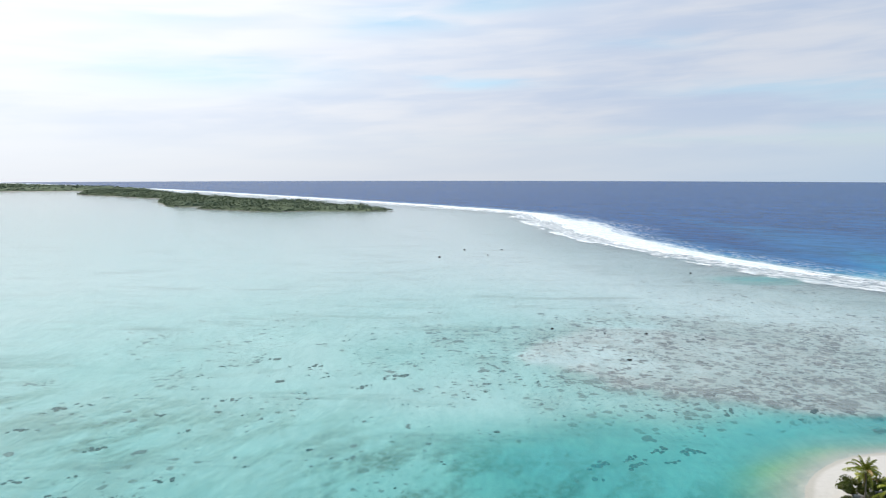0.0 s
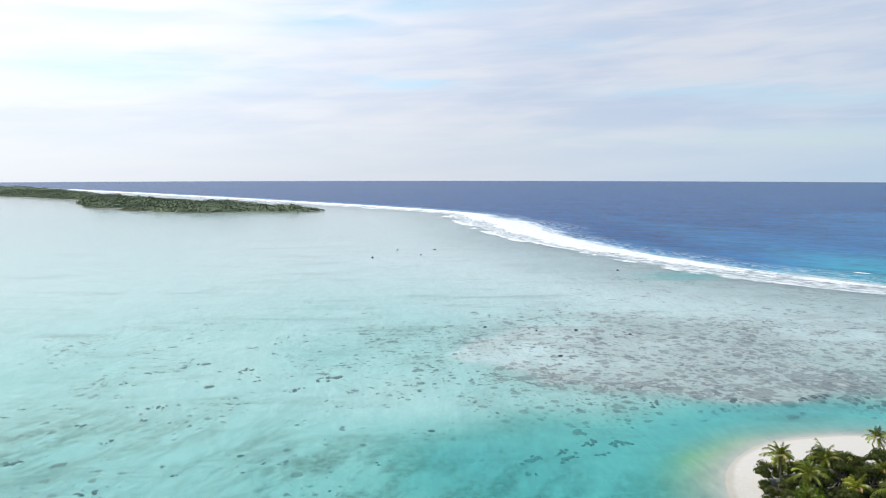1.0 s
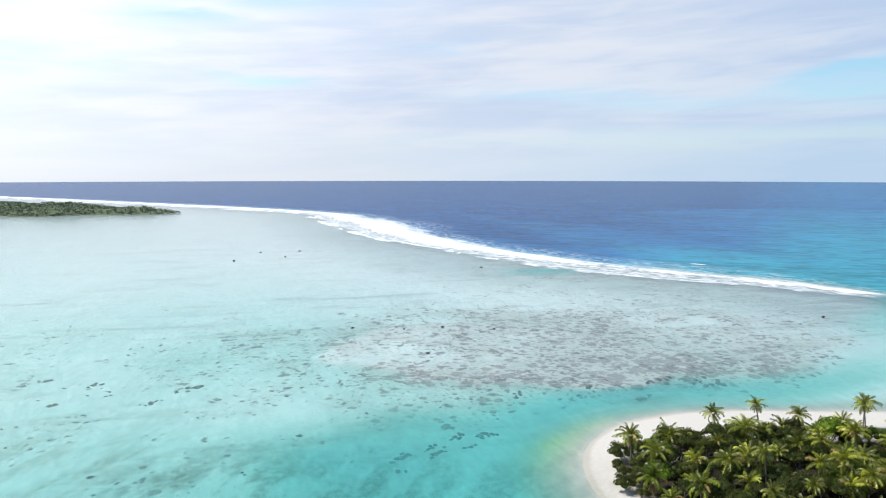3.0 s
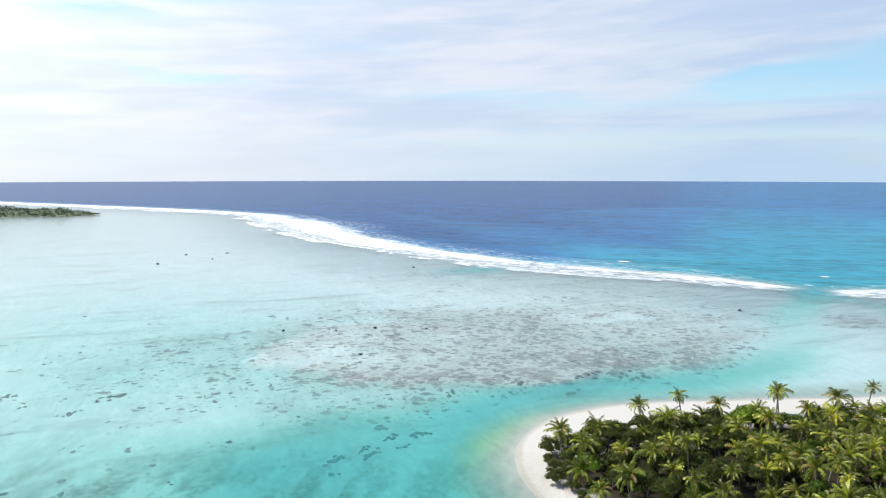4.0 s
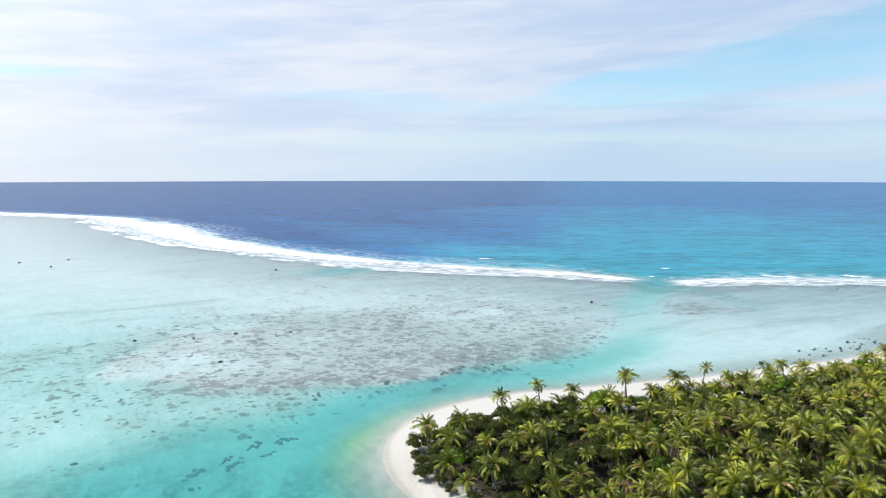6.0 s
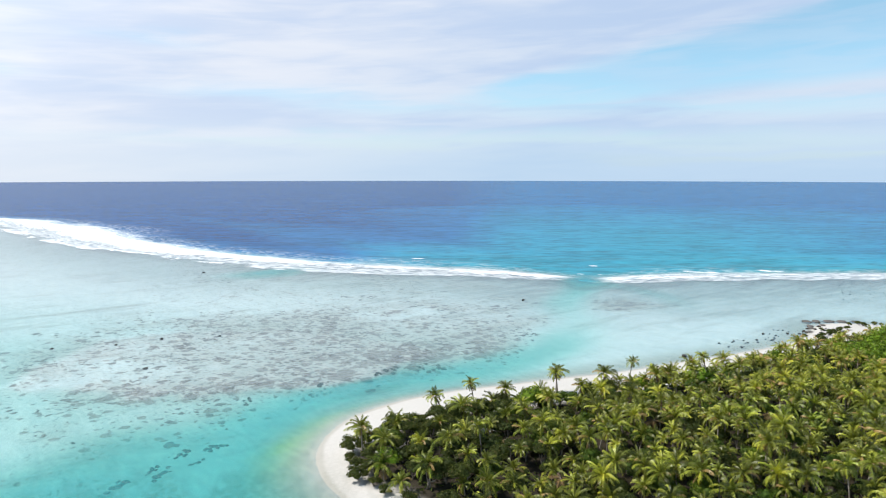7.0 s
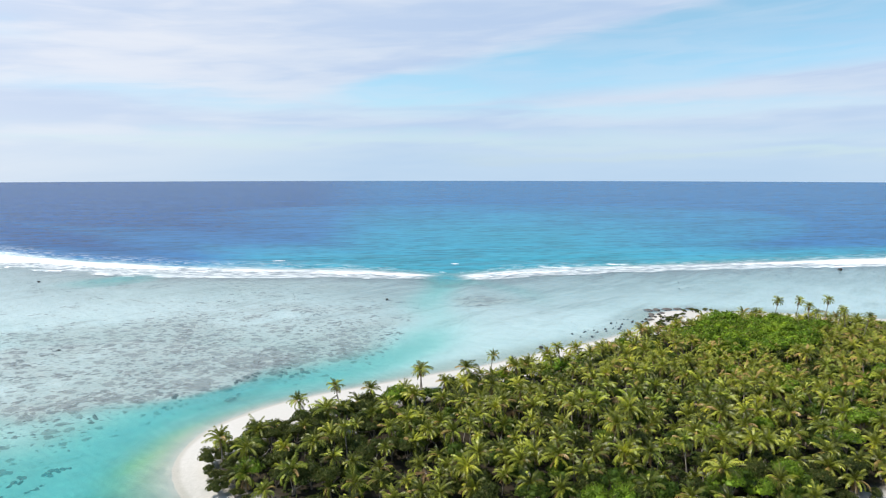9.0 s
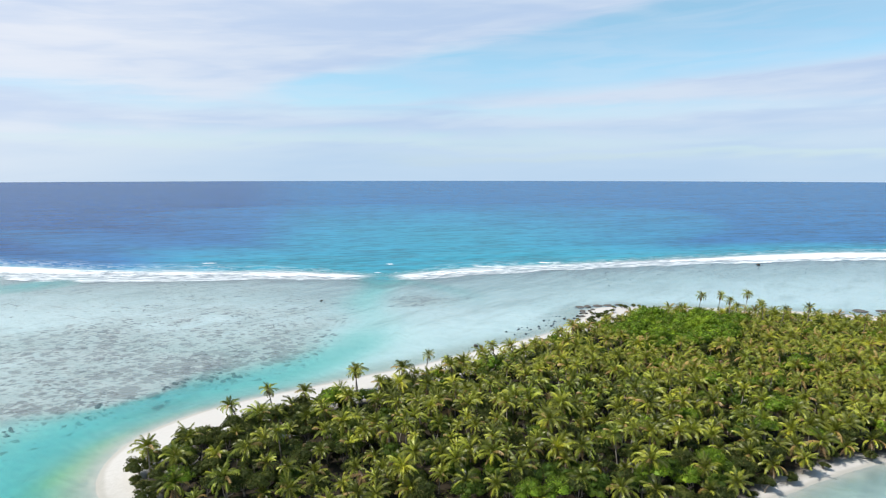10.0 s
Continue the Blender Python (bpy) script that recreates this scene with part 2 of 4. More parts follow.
def seabed(x, y):
    """Height of land and sea floor, share of coral, of sea grass, of woods."""
    far = np.hypot(x, y)
    crest, side, (width, _, _) = nearest(x, y, CREST)
    out = crest * side                        # positive on the ocean's side
    isle = inside_near(x, y, SHORE, 200, 40, 420)
    woods = inside_near(x, y, WOODS, 200, 40, 260)
    flat = inside_near(x, y, PLATEAU, 80, 215, 320)
    chan, chan_w, chan_d = np.full(x.shape, 999.0), np.ones(x.shape), np.ones(x.shape)
    near = np.hypot(x - 160, y - 150) < 330
    c_d, c_s, (c_w, c_h) = nearest(x[near], y[near], CHANNEL)
    chan[near], chan_w[near], chan_d[near] = c_d, c_w, c_h
    island_side = np.zeros(x.shape, bool)
    island_side[near] = (c_s > 0) & (c_d > 0.3 * c_w)
    wide = rough(x, y, 60, 3, 3)
    reach = 120 + 0.25 * np.clip(far - 250, 0, 1200)
    depth = 0.36 + 0.40 * step(0.35, 1.8, (-out - width) / reach + 0.6 * (wide - 0.5))
    bowl = step(440, 220, far + 160 * (wide - 0.5)) * step(130, 10, x + 90 * (wide - 0.5))
    depth = depth + bowl * (0.48 + 0.9 * (wide - 0.45)) + 0.32 * step(150, 50, x) * step(186, 150, y + 0.15 * np.abs(x))
    hollow = np.exp(-((x - 20) / 16) ** 2 - ((y - 142) / 15) ** 2) + 0.6 * np.exp(-((x - 38) / 14) ** 2 - ((y - 160) / 10) ** 2)
    inlet = np.exp(-((x - 180) / 22) ** 2 - ((y - 390) / 11) ** 2)
    depth = depth + 1.3 * hollow + 3.0 * inlet
    depth = np.where(x > 300, np.minimum(depth, 0.5), depth)
    shelf = step(-3, 5, flat + 16 * (rough(x, y, 12, 8, 3) - 0.5))
    depth = depth * (1 - shelf) + 0.5 * shelf
    trench = np.exp(-(chan / chan_w) ** 2)
    depth = depth + 1.0 * chan_d * trench * (0.6 + 0.8 * wide) * (1 - shelf)
    arm = np.full(x.shape, 999.0)
    arm[near] = nearest(x[near], y[near], ARM)[0]
    depth = depth + 0.8 * np.exp(-(arm / 7) ** 2) * step(150, 230, y + 0.2 * (x - 280))
    # the ocean beyond the surf
    drop = np.clip(out, 0, None)
    sea = 3.5 + (0.08 * drop + 0.0005 * drop ** 2) * (1 + 4.0 * step(320, 190, x))
    sea = np.minimum(sea, 21 + 39 * step(1.05, 0.55, x / np.maximum(y, 1.0)))
    # a lighter shelf before the pass, shallowest along its middle
    tx, ty = x - GAP[0], y - GAP[1]
    run, off = 0.74 * tx + 0.67 * ty, -0.67 * tx + 0.74 * ty
    shoal = step(-12, 45, inside_near(x, y, TONGUE, 700, 550, 1100)) * (0.16 + 0.26 * step(260, -120, off) + 0.55 * np.exp(-(off / (120 + 0.5 * np.clip(run, 0, None))) ** 2))
    sea = sea * (1 - shoal) + shoal * np.minimum(sea, 6.5 + 0.010 * drop + 5 * (rough(x, y, 260, 31, 3) - 0.3))
    depth = np.where(out > 0, np.maximum(depth * step(25, 0, out) + sea * step(0, 25, out), 0.8), depth)
    depth = depth + 0.30 * step(-150, -50, out) * (out < 0)
    # beaches
    off_shore = -isle
    slope = 0.17 + 0.05 * rough(x, y, 20, 19, 2)
    beach = off_shore * slope + 0.02
    depth = np.where((off_shore > 0), np.minimum(depth, beach), depth)
    land = np.minimum(isle * 0.10, 1.1 + 0.02 * isle) + 0.5 * step(0, 30, woods) * rough(x, y, 12, 5, 3)
    z = np.where(isle > 0, np.minimum(land, 4.0), -depth)
    for other, cx, cy, reach in ((FAR_ISLE, -450, 1450, 800), (THIRD_ISLE, -2000, 2950, 1600)):
        o = inside_near(x, y, other, cx, cy, reach)
        woods = np.maximum(woods, o - 2)
        z = np.where(o > 0, np.minimum(o * 0.06, 1.5), np.where(o > -60, np.maximum(z, o * 0.03), z))
    # coral: closed cover on the shelf, loose patches round it, scattered heads in the lagoon
    patch = rough(x, y, 13, 21, 2, 0.5)
    patch_fine = rough(x, y, 4.2, 44, 3, 0.65)
    mound = 0.40 * patch + 0.60 * patch_fine
    core = step(-4, 6, flat + 16 * (rough(x, y, 12, 8, 3) - 0.5))
    rim = step(20, 4, flat) * step(212, 184, y) * core
    delta = np.exp(-((x - 262) / 22) ** 2 - ((y - 194) / 16) ** 2)
    cover = (0.24 + 0.18 * (wide - 0.4) - 0.08 * step(85, 50, x) * step(196, 212, y)) * core + 0.26 * rim
    field = step(-100, -2, flat) * (1 - core) * step(95, 135, x + 0.25 * (y - 170)) * step(310, 230, y)
    cover = cover + (0.12 + 0.10 * step(215, 180, y)) * field * (0.55 + 0.9 * (rough(x, y, 24, 29, 2))) + 0.16 * step(-60, -2, flat) * (1 - core)
    cover = cover + 0.15 * step(-15, -45, out) * step(-230, -90, out) * step(60, 200, x) * (x < 300) + 0.34 * delta
    cover = cover + 0.035 * step(330, 240, y) * step(20, -20, x) * step(-140, -60, x) + 0.035 * step(420, 250, y) * (x < 120)
    cover = cover * (1 - 0.9 * trench * (1 - core)) * (off_shore > 14) * np.where(island_side, 0.06 + 0.94 * delta, 1.0)
    coral = np.clip(cover + 0.25 * (patch - 0.5) * (cover > 0.03), 0, 1)
    z = z + 0.16 * coral * (mound - 0.3) * (z < -0.3)
    # dead coral pavement behind the surf
    pave = (1.0 * step(-140, -18, out) + 0.5 * step(-width - 22, -width, out) ) * step(30, 0, out) * (isle < 0)
    grass = step(178, 138, y + 0.3 * x) * step(80, 40, x) * step(0.36, 0.62, rough(0.30 * (0.5 * x + 0.86 * y), 0.86 * x - 0.5 * y, 4.5, 61, 5, 0.65)) * (0.35 + 0.65 * step(0.4, 0.6, wide)) + 0.35 * hollow * rough(x, y, 9, 15, 4)
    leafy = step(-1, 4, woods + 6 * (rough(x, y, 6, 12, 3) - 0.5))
    for cx, cy, r in CLEARINGS:
        leafy = leafy * step(0.5, 1.3, np.hypot(x - cx, y - cy) / r)
    return z, coral, np.clip(pave * (1 - 0.9 * trench) * (1 - 0.9 * inlet) * (0.45 + 0.7 * rough(x, y, 40, 77, 4)), 0, 1.3), grass, leafy, out, width


def algae(x, y):
    """Share of yellow-green growth on the sand round the island's tip."""
    off = -inside_near(x, y, SHORE, 75, 130, 90)
    return np.where(off > 0, np.exp(-((off - 9) / 6) ** 2), 0) * np.exp(-((x - 71) / 24) ** 2 - ((y - 138) / 20) ** 2) * (0.35 + 0.9 * rough(x, y, 7, 16, 4, 0.6))


def shoreline(x, y):
    """How near the island's water line a spot of the sea floor lies."""
    return step(18, 3, -inside_near(x, y, SHORE, 200, 40, 420))


def polar(arcs, rings):
    """A disc about the origin: finer within the arc that faces the reef, finer near than far."""
    a = np.concatenate([np.linspace(-96, 42, arcs, endpoint=False), np.linspace(42, 264, arcs // 12, endpoint=False)])
    a = np.radians(a)
    r = np.concatenate([np.linspace(0.05, 104, 12), 1 / np.linspace(1 / 110, 1 / FAR, rings)])
    x, y = -np.sin(a)[None] * r[:, None], np.cos(a)[None] * r[:, None]
    nr, na = x.shape
    i = np.arange(nr - 1)[:, None] * na
    j = np.arange(na)[None]
    k = (j + 1) % na
    quads = np.stack([i + j, i + na + j, i + na + k, i + k], -1).reshape(-1, 4)
    return x, y, quads


def sheet(name, x, y, z, quads, material, fields):
    me = bpy.data.meshes.new(name)
    me.vertices.add(x.size)
    me.vertices.foreach_set("co", np.stack([x, y, z], -1).astype(np.float32).ravel())
    me.loops.add(quads.size)
    me.loops.foreach_set("vertex_index", quads.astype(np.int32).ravel())
    me.polygons.add(len(quads))
    me.polygons.foreach_set("loop_start", np.arange(0, quads.size, 4, dtype=np.int32))
    me.polygons.foreach_set("use_smooth", np.ones(len(quads), bool))
    me.update(calc_edges=True)
    for key, values in fields.items():
        me.attributes.new(key, "FLOAT", "POINT").data.foreach_set("value", values.astype(np.float32).ravel())
    me.materials.append(material)
    return new(name, me)


# ---------------------------------------------------------------- materials


def material(name):
    m = bpy.data.materials.new(name)
    m.use_nodes = True
    return m, Nodes(m.node_tree)


def finish(n, shader):
    out = n.add("OutputMaterial")
    n.link(shader, out.inputs[0])


def principled(n, color, roughness=0.8, normal=None, specular=0.3):
    b = n.add("BsdfPrincipled")
    n.put(b.inputs["Base Color"], color)
    n.put(b.inputs["Roughness"], roughness)
    b.inputs["Specular IOR Level"].default_value = specular
    if normal is not None:
        n.link(normal, b.inputs["Normal"])
    return b.outputs[0]


def ground_material():
    m, n = material("sand_and_reef")
    p = n.place()
    fine = n.noise(p, 1.3, 5, 0.6)
    wide = n.noise(p, 0.045, 4, 0.55)
    height = n.add("SeparateXYZ")
    n.link(p, height.inputs[0])
    z = height.outputs[2]
    sand = n.mix(fine, (0.50, 0.465, 0.425), (0.60, 0.565, 0.525))
    wet = n.mix(fine, (0.40, 0.375, 0.33), (0.47, 0.44, 0.39))
    sand = n.mix(n.span(n.math("ADD", z, n.math("MULTIPLY", wide, 0.3)), 0.22, 0.34), wet, sand)
    bed = n.mix(wide, (0.58, 0.58, 0.57), (0.70, 0.70, 0.685))
    bed = n.mix(n.attr("shore"), bed, n.mix(n.noise(p, 0.35, 4, 0.6), (0.36, 0.345, 0.30), (0.48, 0.455, 0.405)))
    sand = n.mix(n.span(z, -0.34, -0.12), bed, sand)
    # leaf litter on the woods' floor, canopy shade darkened into its colour
    shaded_litter = n.mix(n.noise(p, 0.5, 5, 0.65), (0.012, 0.010, 0.006), (0.05, 0.038, 0.024))
    c = n.mix(n.attr("woods"), sand, shaded_litter)
    warp = n.vmath("ADD", p, n.vmath("MULTIPLY", n.noise(p, 0.55, 4, 0.65, 0.0, True), (3.4, 3.4, 0.0)))
    share = n.attr("coral")

    def islets(scale, gain):
        cell = n.add("TexVoronoi", voronoi_dimensions="2D")
        n.link(warp, cell.inputs["Vector"])
        cell.inputs["Scale"].default_value = scale
        own = n.add("SeparateXYZ")
        n.link(cell.outputs["Color"], own.inputs[0])
        reach = n.math("MULTIPLY", n.math("MULTIPLY", n.span(share, 0.0, 0.5, 0.0, 1.0, False), gain), n.span(own.outputs[0], 0.1, 1.0, 0.15, 1.0, False))
        return n.span(n.math("SUBTRACT", reach, cell.outputs["Distance"]), -0.015, 0.035)

    edge = n.math("MAXIMUM", islets(0.20, 0.80), islets(0.47, 0.66))
    edge = n.math("MULTIPLY", edge, n.span(n.noise(p, 1.1, 4, 0.7), 0.30, 0.52, 0.45, 1.0))
    coral = n.mix(n.noise(p, 0.8, 4, 0.7), (0.22, 0.195, 0.185), (0.39, 0.35, 0.33))
    drift = n.add("Mapping")
    drift.inputs["Rotation"].default_value = (0, 0, radians(35))
    drift.inputs["Scale"].default_value = (0.22, 1.0, 1.0)
    n.link(p, drift.inputs[0])
    bars = n.span(n.noise(drift.outputs[0], 0.07, 5, 0.68), 0.50, 0.72, 0.0, 0.55)
    c = n.mix(n.math("MULTIPLY", bars, n.span(z, -0.15, -0.35)), c, n.mix(fine, (0.22, 0.205, 0.19), (0.34, 0.32, 0.30)))
    c = n.mix(n.math("MULTIPLY", n.attr("pave"), n.span(n.noise(drift.outputs[0], 0.16, 5, 0.7), 0.36, 0.62, 0.55, 0.95)), c, n.mix(n.noise(p, 0.12, 6, 0.7), (0.17, 0.16, 0.16), (0.36, 0.335, 0.325)))
    c = n.mix(n.span(n.attr("coral"), 0.08, 0.32, 0.0, 0.62), c, n.mix(n.noise(p, 0.35, 5, 0.7), (0.34, 0.30, 0.27), (0.52, 0.475, 0.44)))
    c = n.mix(edge, c, coral)
    c = n.mix(n.math("MULTIPLY", n.attr("algae"), 0.85), c, n.mix(n.noise(p, 0.25, 4, 0.6), (0.42, 0.42, 0.20), (0.56, 0.52, 0.27)))
    c = n.mix(n.math("MULTIPLY", n.attr("grass"), n.span(n.noise(p, 0.5, 5, 0.7), 0.3, 0.65, 0.35, 0.95)), c, n.mix(fine, (0.15, 0.16, 0.12), (0.34, 0.33, 0.265)))
    lift = n.bump(n.noise(p, 0.9, 6, 0.65), 0.5, 0.3)
    finish(n, principled(n, c, 0.85, lift, 0.2))
    return m


def water_material():
    m, n = material("sea_water")
    p = n.place()
    depth = n.attr("depth")
    murk = n.math("ADD", depth, n.math("MULTIPLY", n.math("SUBTRACT", n.noise(p, 0.03, 4, 0.6), 0.5), n.math("MULTIPLY", depth, 0.4)))
    # share of light that comes back from the water itself rather than from the floor
    body = n.math("SUBTRACT", 1.0, n.math("POWER", 2.718, n.math("MULTIPLY", murk, n.math("SUBTRACT", -0.05, n.math("MULTIPLY", murk, 0.032)))))
    hue = n.ramp(n.math("DIVIDE", murk, 40.0),
                 (0.0, (0.28, 0.53, 0.53)), (0.035, (0.20, 0.52, 0.49)), (0.07, (0.075, 0.43, 0.43)), (0.16, (0.028, 0.285, 0.375)),
                 (0.45, (0.016, 0.125, 0.295)), (1.0, (0.007, 0.066, 0.205)))
    swell = n.add("Mapping")
    swell.inputs["Rotation"].default_value = (0, 0, radians(-40))
    swell.inputs["Scale"].default_value = (1.0, 0.30, 1.0)
    n.link(p, swell.inputs[0])
    chop = n.math("ADD", n.noise(swell.outputs[0], 0.16, 5, 0.62), n.math("MULTIPLY", n.noise(p, 0.9, 4, 0.6), 0.25))
    ripple = n.bump(chop, 1.0, 1.8)
    calm = n.bump(chop, 0.22, 1.0)
    crests = n.add("CombineXYZ")
    n.link(n.math("MULTIPLY", n.vmath("DOT_PRODUCT", p, (0.766, -0.643, 0.0)), 0.38), crests.inputs[0])
    n.link(n.vmath("DOT_PRODUCT", p, (0.643, 0.766, 0.0)), crests.inputs[1])
    lines = n.math("ADD", n.math("MULTIPLY", n.noise(crests.outputs[0], 0.20, 4, 0.62, 0.3), 0.46), n.math("MULTIPLY", n.noise(crests.outputs[0], 0.06, 4, 0.62, 0.3), 0.32))
    lines = n.math("ADD", lines, n.math("MULTIPLY", n.noise(crests.outputs[0], 0.016, 3, 0.6), 0.22))
    crestward = n.span(lines, 0.40, 0.61, 1.30, 0.70)
    wave = n.add("HueSaturation")
    n.link(n.math("ADD", 1.0, n.math("MULTIPLY", n.math("SUBTRACT", crestward, 1.0), n.span(depth, 1.2, 7.0, 0.10, 1.0))), wave.inputs["Value"])
    n.link(hue, wave.inputs["Color"])
    hue = wave.outputs[0]
    tint = n.mix(n.span(murk, 0.1, 2.4, 0.0, 1.0, False), (0.93, 1.0, 1.035), (0.44, 0.86, 0.84))
    shimmer = n.math("ADD", n.math("MULTIPLY", n.noise(swell.outputs[0], 0.75, 3, 0.6, 0.4), 0.6), n.math("MULTIPLY", n.noise(swell.outputs[0], 0.22, 3, 0.6), 0.4))
    tint = n.mix(n.span(shimmer, 0.36, 0.64), n.mix(1.0, tint, (0.885, 0.915, 0.925), "MULTIPLY"), n.mix(1.0, tint, (1.05, 1.03, 1.025), "MULTIPLY"))
    see = n.add("BsdfTransparent")
    n.link(tint, see.inputs[0])
    glow = n.add("BsdfDiffuse")
    n.link(hue, glow.inputs[0])
    n.link(ripple, glow.inputs["Normal"])
    deep = n.shade(body, see.outputs[0], glow.outputs[0])
    gloss = n.add("BsdfGlossy")
    gloss.inputs["Roughness"].default_value = 0.14
    n.link(calm, gloss.inputs["Normal"])
    fres = n.add("Fresnel")
    fres.inputs["IOR"].default_value = 1.33
    n.link(calm, fres.inputs["Normal"])
    wet = n.shade(n.math("MULTIPLY", fres.outputs[0], n.span(depth, 1.0, 8.0, 0.95, 0.40)), deep, gloss.outputs[0])
    # the breaking band, in its own measure along and across the reef's edge
    surf, vigour = n.attr("surf"), n.attr("vigour")
    lane = n.add("CombineXYZ")
    n.link(n.attr("run"), lane.inputs[0])
    n.link(n.math("MULTIPLY", n.attr("out"), 2.4), lane.inputs[1])
    n.link(n.math("MULTIPLY", n.attr("run"), 0.3), lane.inputs[2])
    wide = n.noise(lane.outputs[0], 0.016, 4, 0.62, 0.3)
    sway = n.noise(lane.outputs[0], 0.045, 5, 0.65, 0.4)
    lace = n.math("ADD", n.math("MULTIPLY", n.noise(lane.outputs[0], 0.13, 5, 0.58, 0.4), 0.76), n.math("MULTIPLY", n.noise(p, 0.7, 3, 0.6), 0.24))
    shift = n.math("ADD", n.math("MULTIPLY", n.math("SUBTRACT", wide, 0.5), 1.5), n.math("MULTIPLY", n.math("SUBTRACT", sway, 0.5), 0.9))
    at = n.math("ADD", surf, shift)
    ragged = n.math("ADD", at, n.math("MULTIPLY", n.math("SUBTRACT", lace, 0.5), 0.9))
    half = n.math("ADD", 0.16, n.math("MULTIPLY", vigour, 0.50))
    core = n.span(n.math("SUBTRACT", n.math("ABSOLUTE", n.math("SUBTRACT", ragged, 0.12)), half), -0.16, 0.16, 1.0, 0.0)
    core = n.math("MULTIPLY", core, n.span(n.math("ADD", sway, n.math("MULTIPLY", vigour, 0.42)), 0.58, 0.70))
    wash = n.math("MULTIPLY", n.span(at, -1.05, -0.85), n.span(at, 0.5, 1.3, 1.0, 0.0))
    wash = n.math("MULTIPLY", wash, n.span(lace, 0.34, 0.68, 0.26, 0.74))
    front = n.math("MULTIPLY", n.span(n.math("ABSOLUTE", n.math("ADD", ragged, 0.92)), 0.07, 0.20, 1.0, 0.0), n.span(wide, 0.42, 0.56))
    second = n.math("MULTIPLY", n.span(n.math("ABSOLUTE", n.math("SUBTRACT", ragged, 0.95)), 0.07, 0.18, 1.0, 0.0), n.span(n.math("MULTIPLY", sway, vigour), 0.40, 0.56, 0.0, 0.8))
    trail = n.math("MULTIPLY", n.math("MULTIPLY", n.span(at, 0.4, 0.8), n.span(at, 1.3, 2.3, 1.0, 0.0)), n.span(lace, 0.42, 0.68, 0.0, 0.38))
    froth = n.math("MAXIMUM", n.math("MAXIMUM", core, wash), n.math("MAXIMUM", front, n.math("MAXIMUM", second, trail)))
    froth = n.math("MULTIPLY", froth, n.attr("open"))
    single = n.span(n.math("ADD", n.attr("foam"), n.math("MULTIPLY", n.math("SUBTRACT", lace, 0.5), 2.2)), 0.25, 0.75)
    froth = n.math("MAXIMUM", froth, single)
    white = principled(n, n.mix(n.span(lace, 0.36, 0.60), (0.60, 0.67, 0.72), (0.87, 0.88, 0.89)), 0.9, n.bump(lace, 0.9, 2.0))
    finish(n, n.shade(froth, wet, white))
    return m


def leaf_material(name, dark, light, dry, dry_share=0.12, gloss=0.5):
    m, n = material(name)
    info = n.add("ObjectInfo")
    geo = n.add("NewGeometry")
    bit, at = geo.outputs["Random Per Island"], geo.outputs["Position"]
    c = n.mix(n.math("POWER", bit, 1.7), dark, light)
    c = n.mix(n.math("MULTIPLY", info.outputs["Random"], 0.30), c, n.mix(bit, light, dark))
    gold = (light[0] * 1.5, light[1] * 1.22, light[2] * 0.8)
    c = n.mix(n.span(n.noise(at, 0.17, 3, 0.6), 0.52, 0.72, 0.0, 0.75), c, n.mix(bit, light, gold))
    c = n.mix(n.span(n.noise(at, 0.055, 3, 0.6), 0.50, 0.70, 0.0, 0.6), c, n.mix(bit, dark, (light[0] * 0.55, light[1] * 0.72, light[2] * 0.8)))
    c = n.mix(n.math("LESS_THAN", n.math("FRACT", n.math("MULTIPLY", bit, 7.31)), dry_share), c, dry)
    face = principled(n, c, gloss, None, 0.42 if gloss < 0.45 else 0.15)
    back = n.add("BsdfTranslucent")
    n.link(n.mix(0.45, c, (0.30, 0.36, 0.03)), back.inputs[0])
    finish(n, n.shade(0.26, face, back.outputs[0]))
    return m


def hazed_leaf_material(name, dark, light):
    """Woods with the haze of a mile of sea air put into their colour."""
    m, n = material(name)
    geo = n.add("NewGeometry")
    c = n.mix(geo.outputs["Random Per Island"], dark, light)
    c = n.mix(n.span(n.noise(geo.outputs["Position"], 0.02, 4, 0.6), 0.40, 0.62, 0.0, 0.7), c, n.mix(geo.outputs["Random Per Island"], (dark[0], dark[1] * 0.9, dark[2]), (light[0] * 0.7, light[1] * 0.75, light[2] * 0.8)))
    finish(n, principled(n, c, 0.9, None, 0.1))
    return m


def bark_material(name, a, b):
    m, n = material(name)
    p = n.place()
    c = n.mix(n.noise(p, 3.0, 5, 0.65), a, b)
    ring = n.add("TexWave", bands_direction="Z")
    ring.inputs["Scale"].default_value, ring.inputs["Distortion"].default_value = 2.2, 1.5
    n.link(p, ring.inputs[0])
    finish(n, principled(n, c, 0.85, n.bump(ring.outputs[1], 0.5, 0.05), 0.2))
    return m


def rock_material(name, dark, light):
    m, n = material(name)
    p = n.place()
    c = n.mix(n.noise(p, 0.7, 6, 0.7), dark, light)
    finish(n, principled(n, c, 0.85, n.bump(n.noise(p, 1.6, 6, 0.7), 0.8, 0.2), 0.25))
    return m


def coral_material():
    m, n = material("live_coral")
    p = n.place()
    c = n.mix(n.noise(p, 1.2, 5, 0.7), (0.05, 0.065, 0.06), (0.17, 0.185, 0.17))
    finish(n, principled(n, c, 0.9, n.bump(n.noise(p, 2.2, 5, 0.7), 0.8, 0.15), 0.2))
    return m


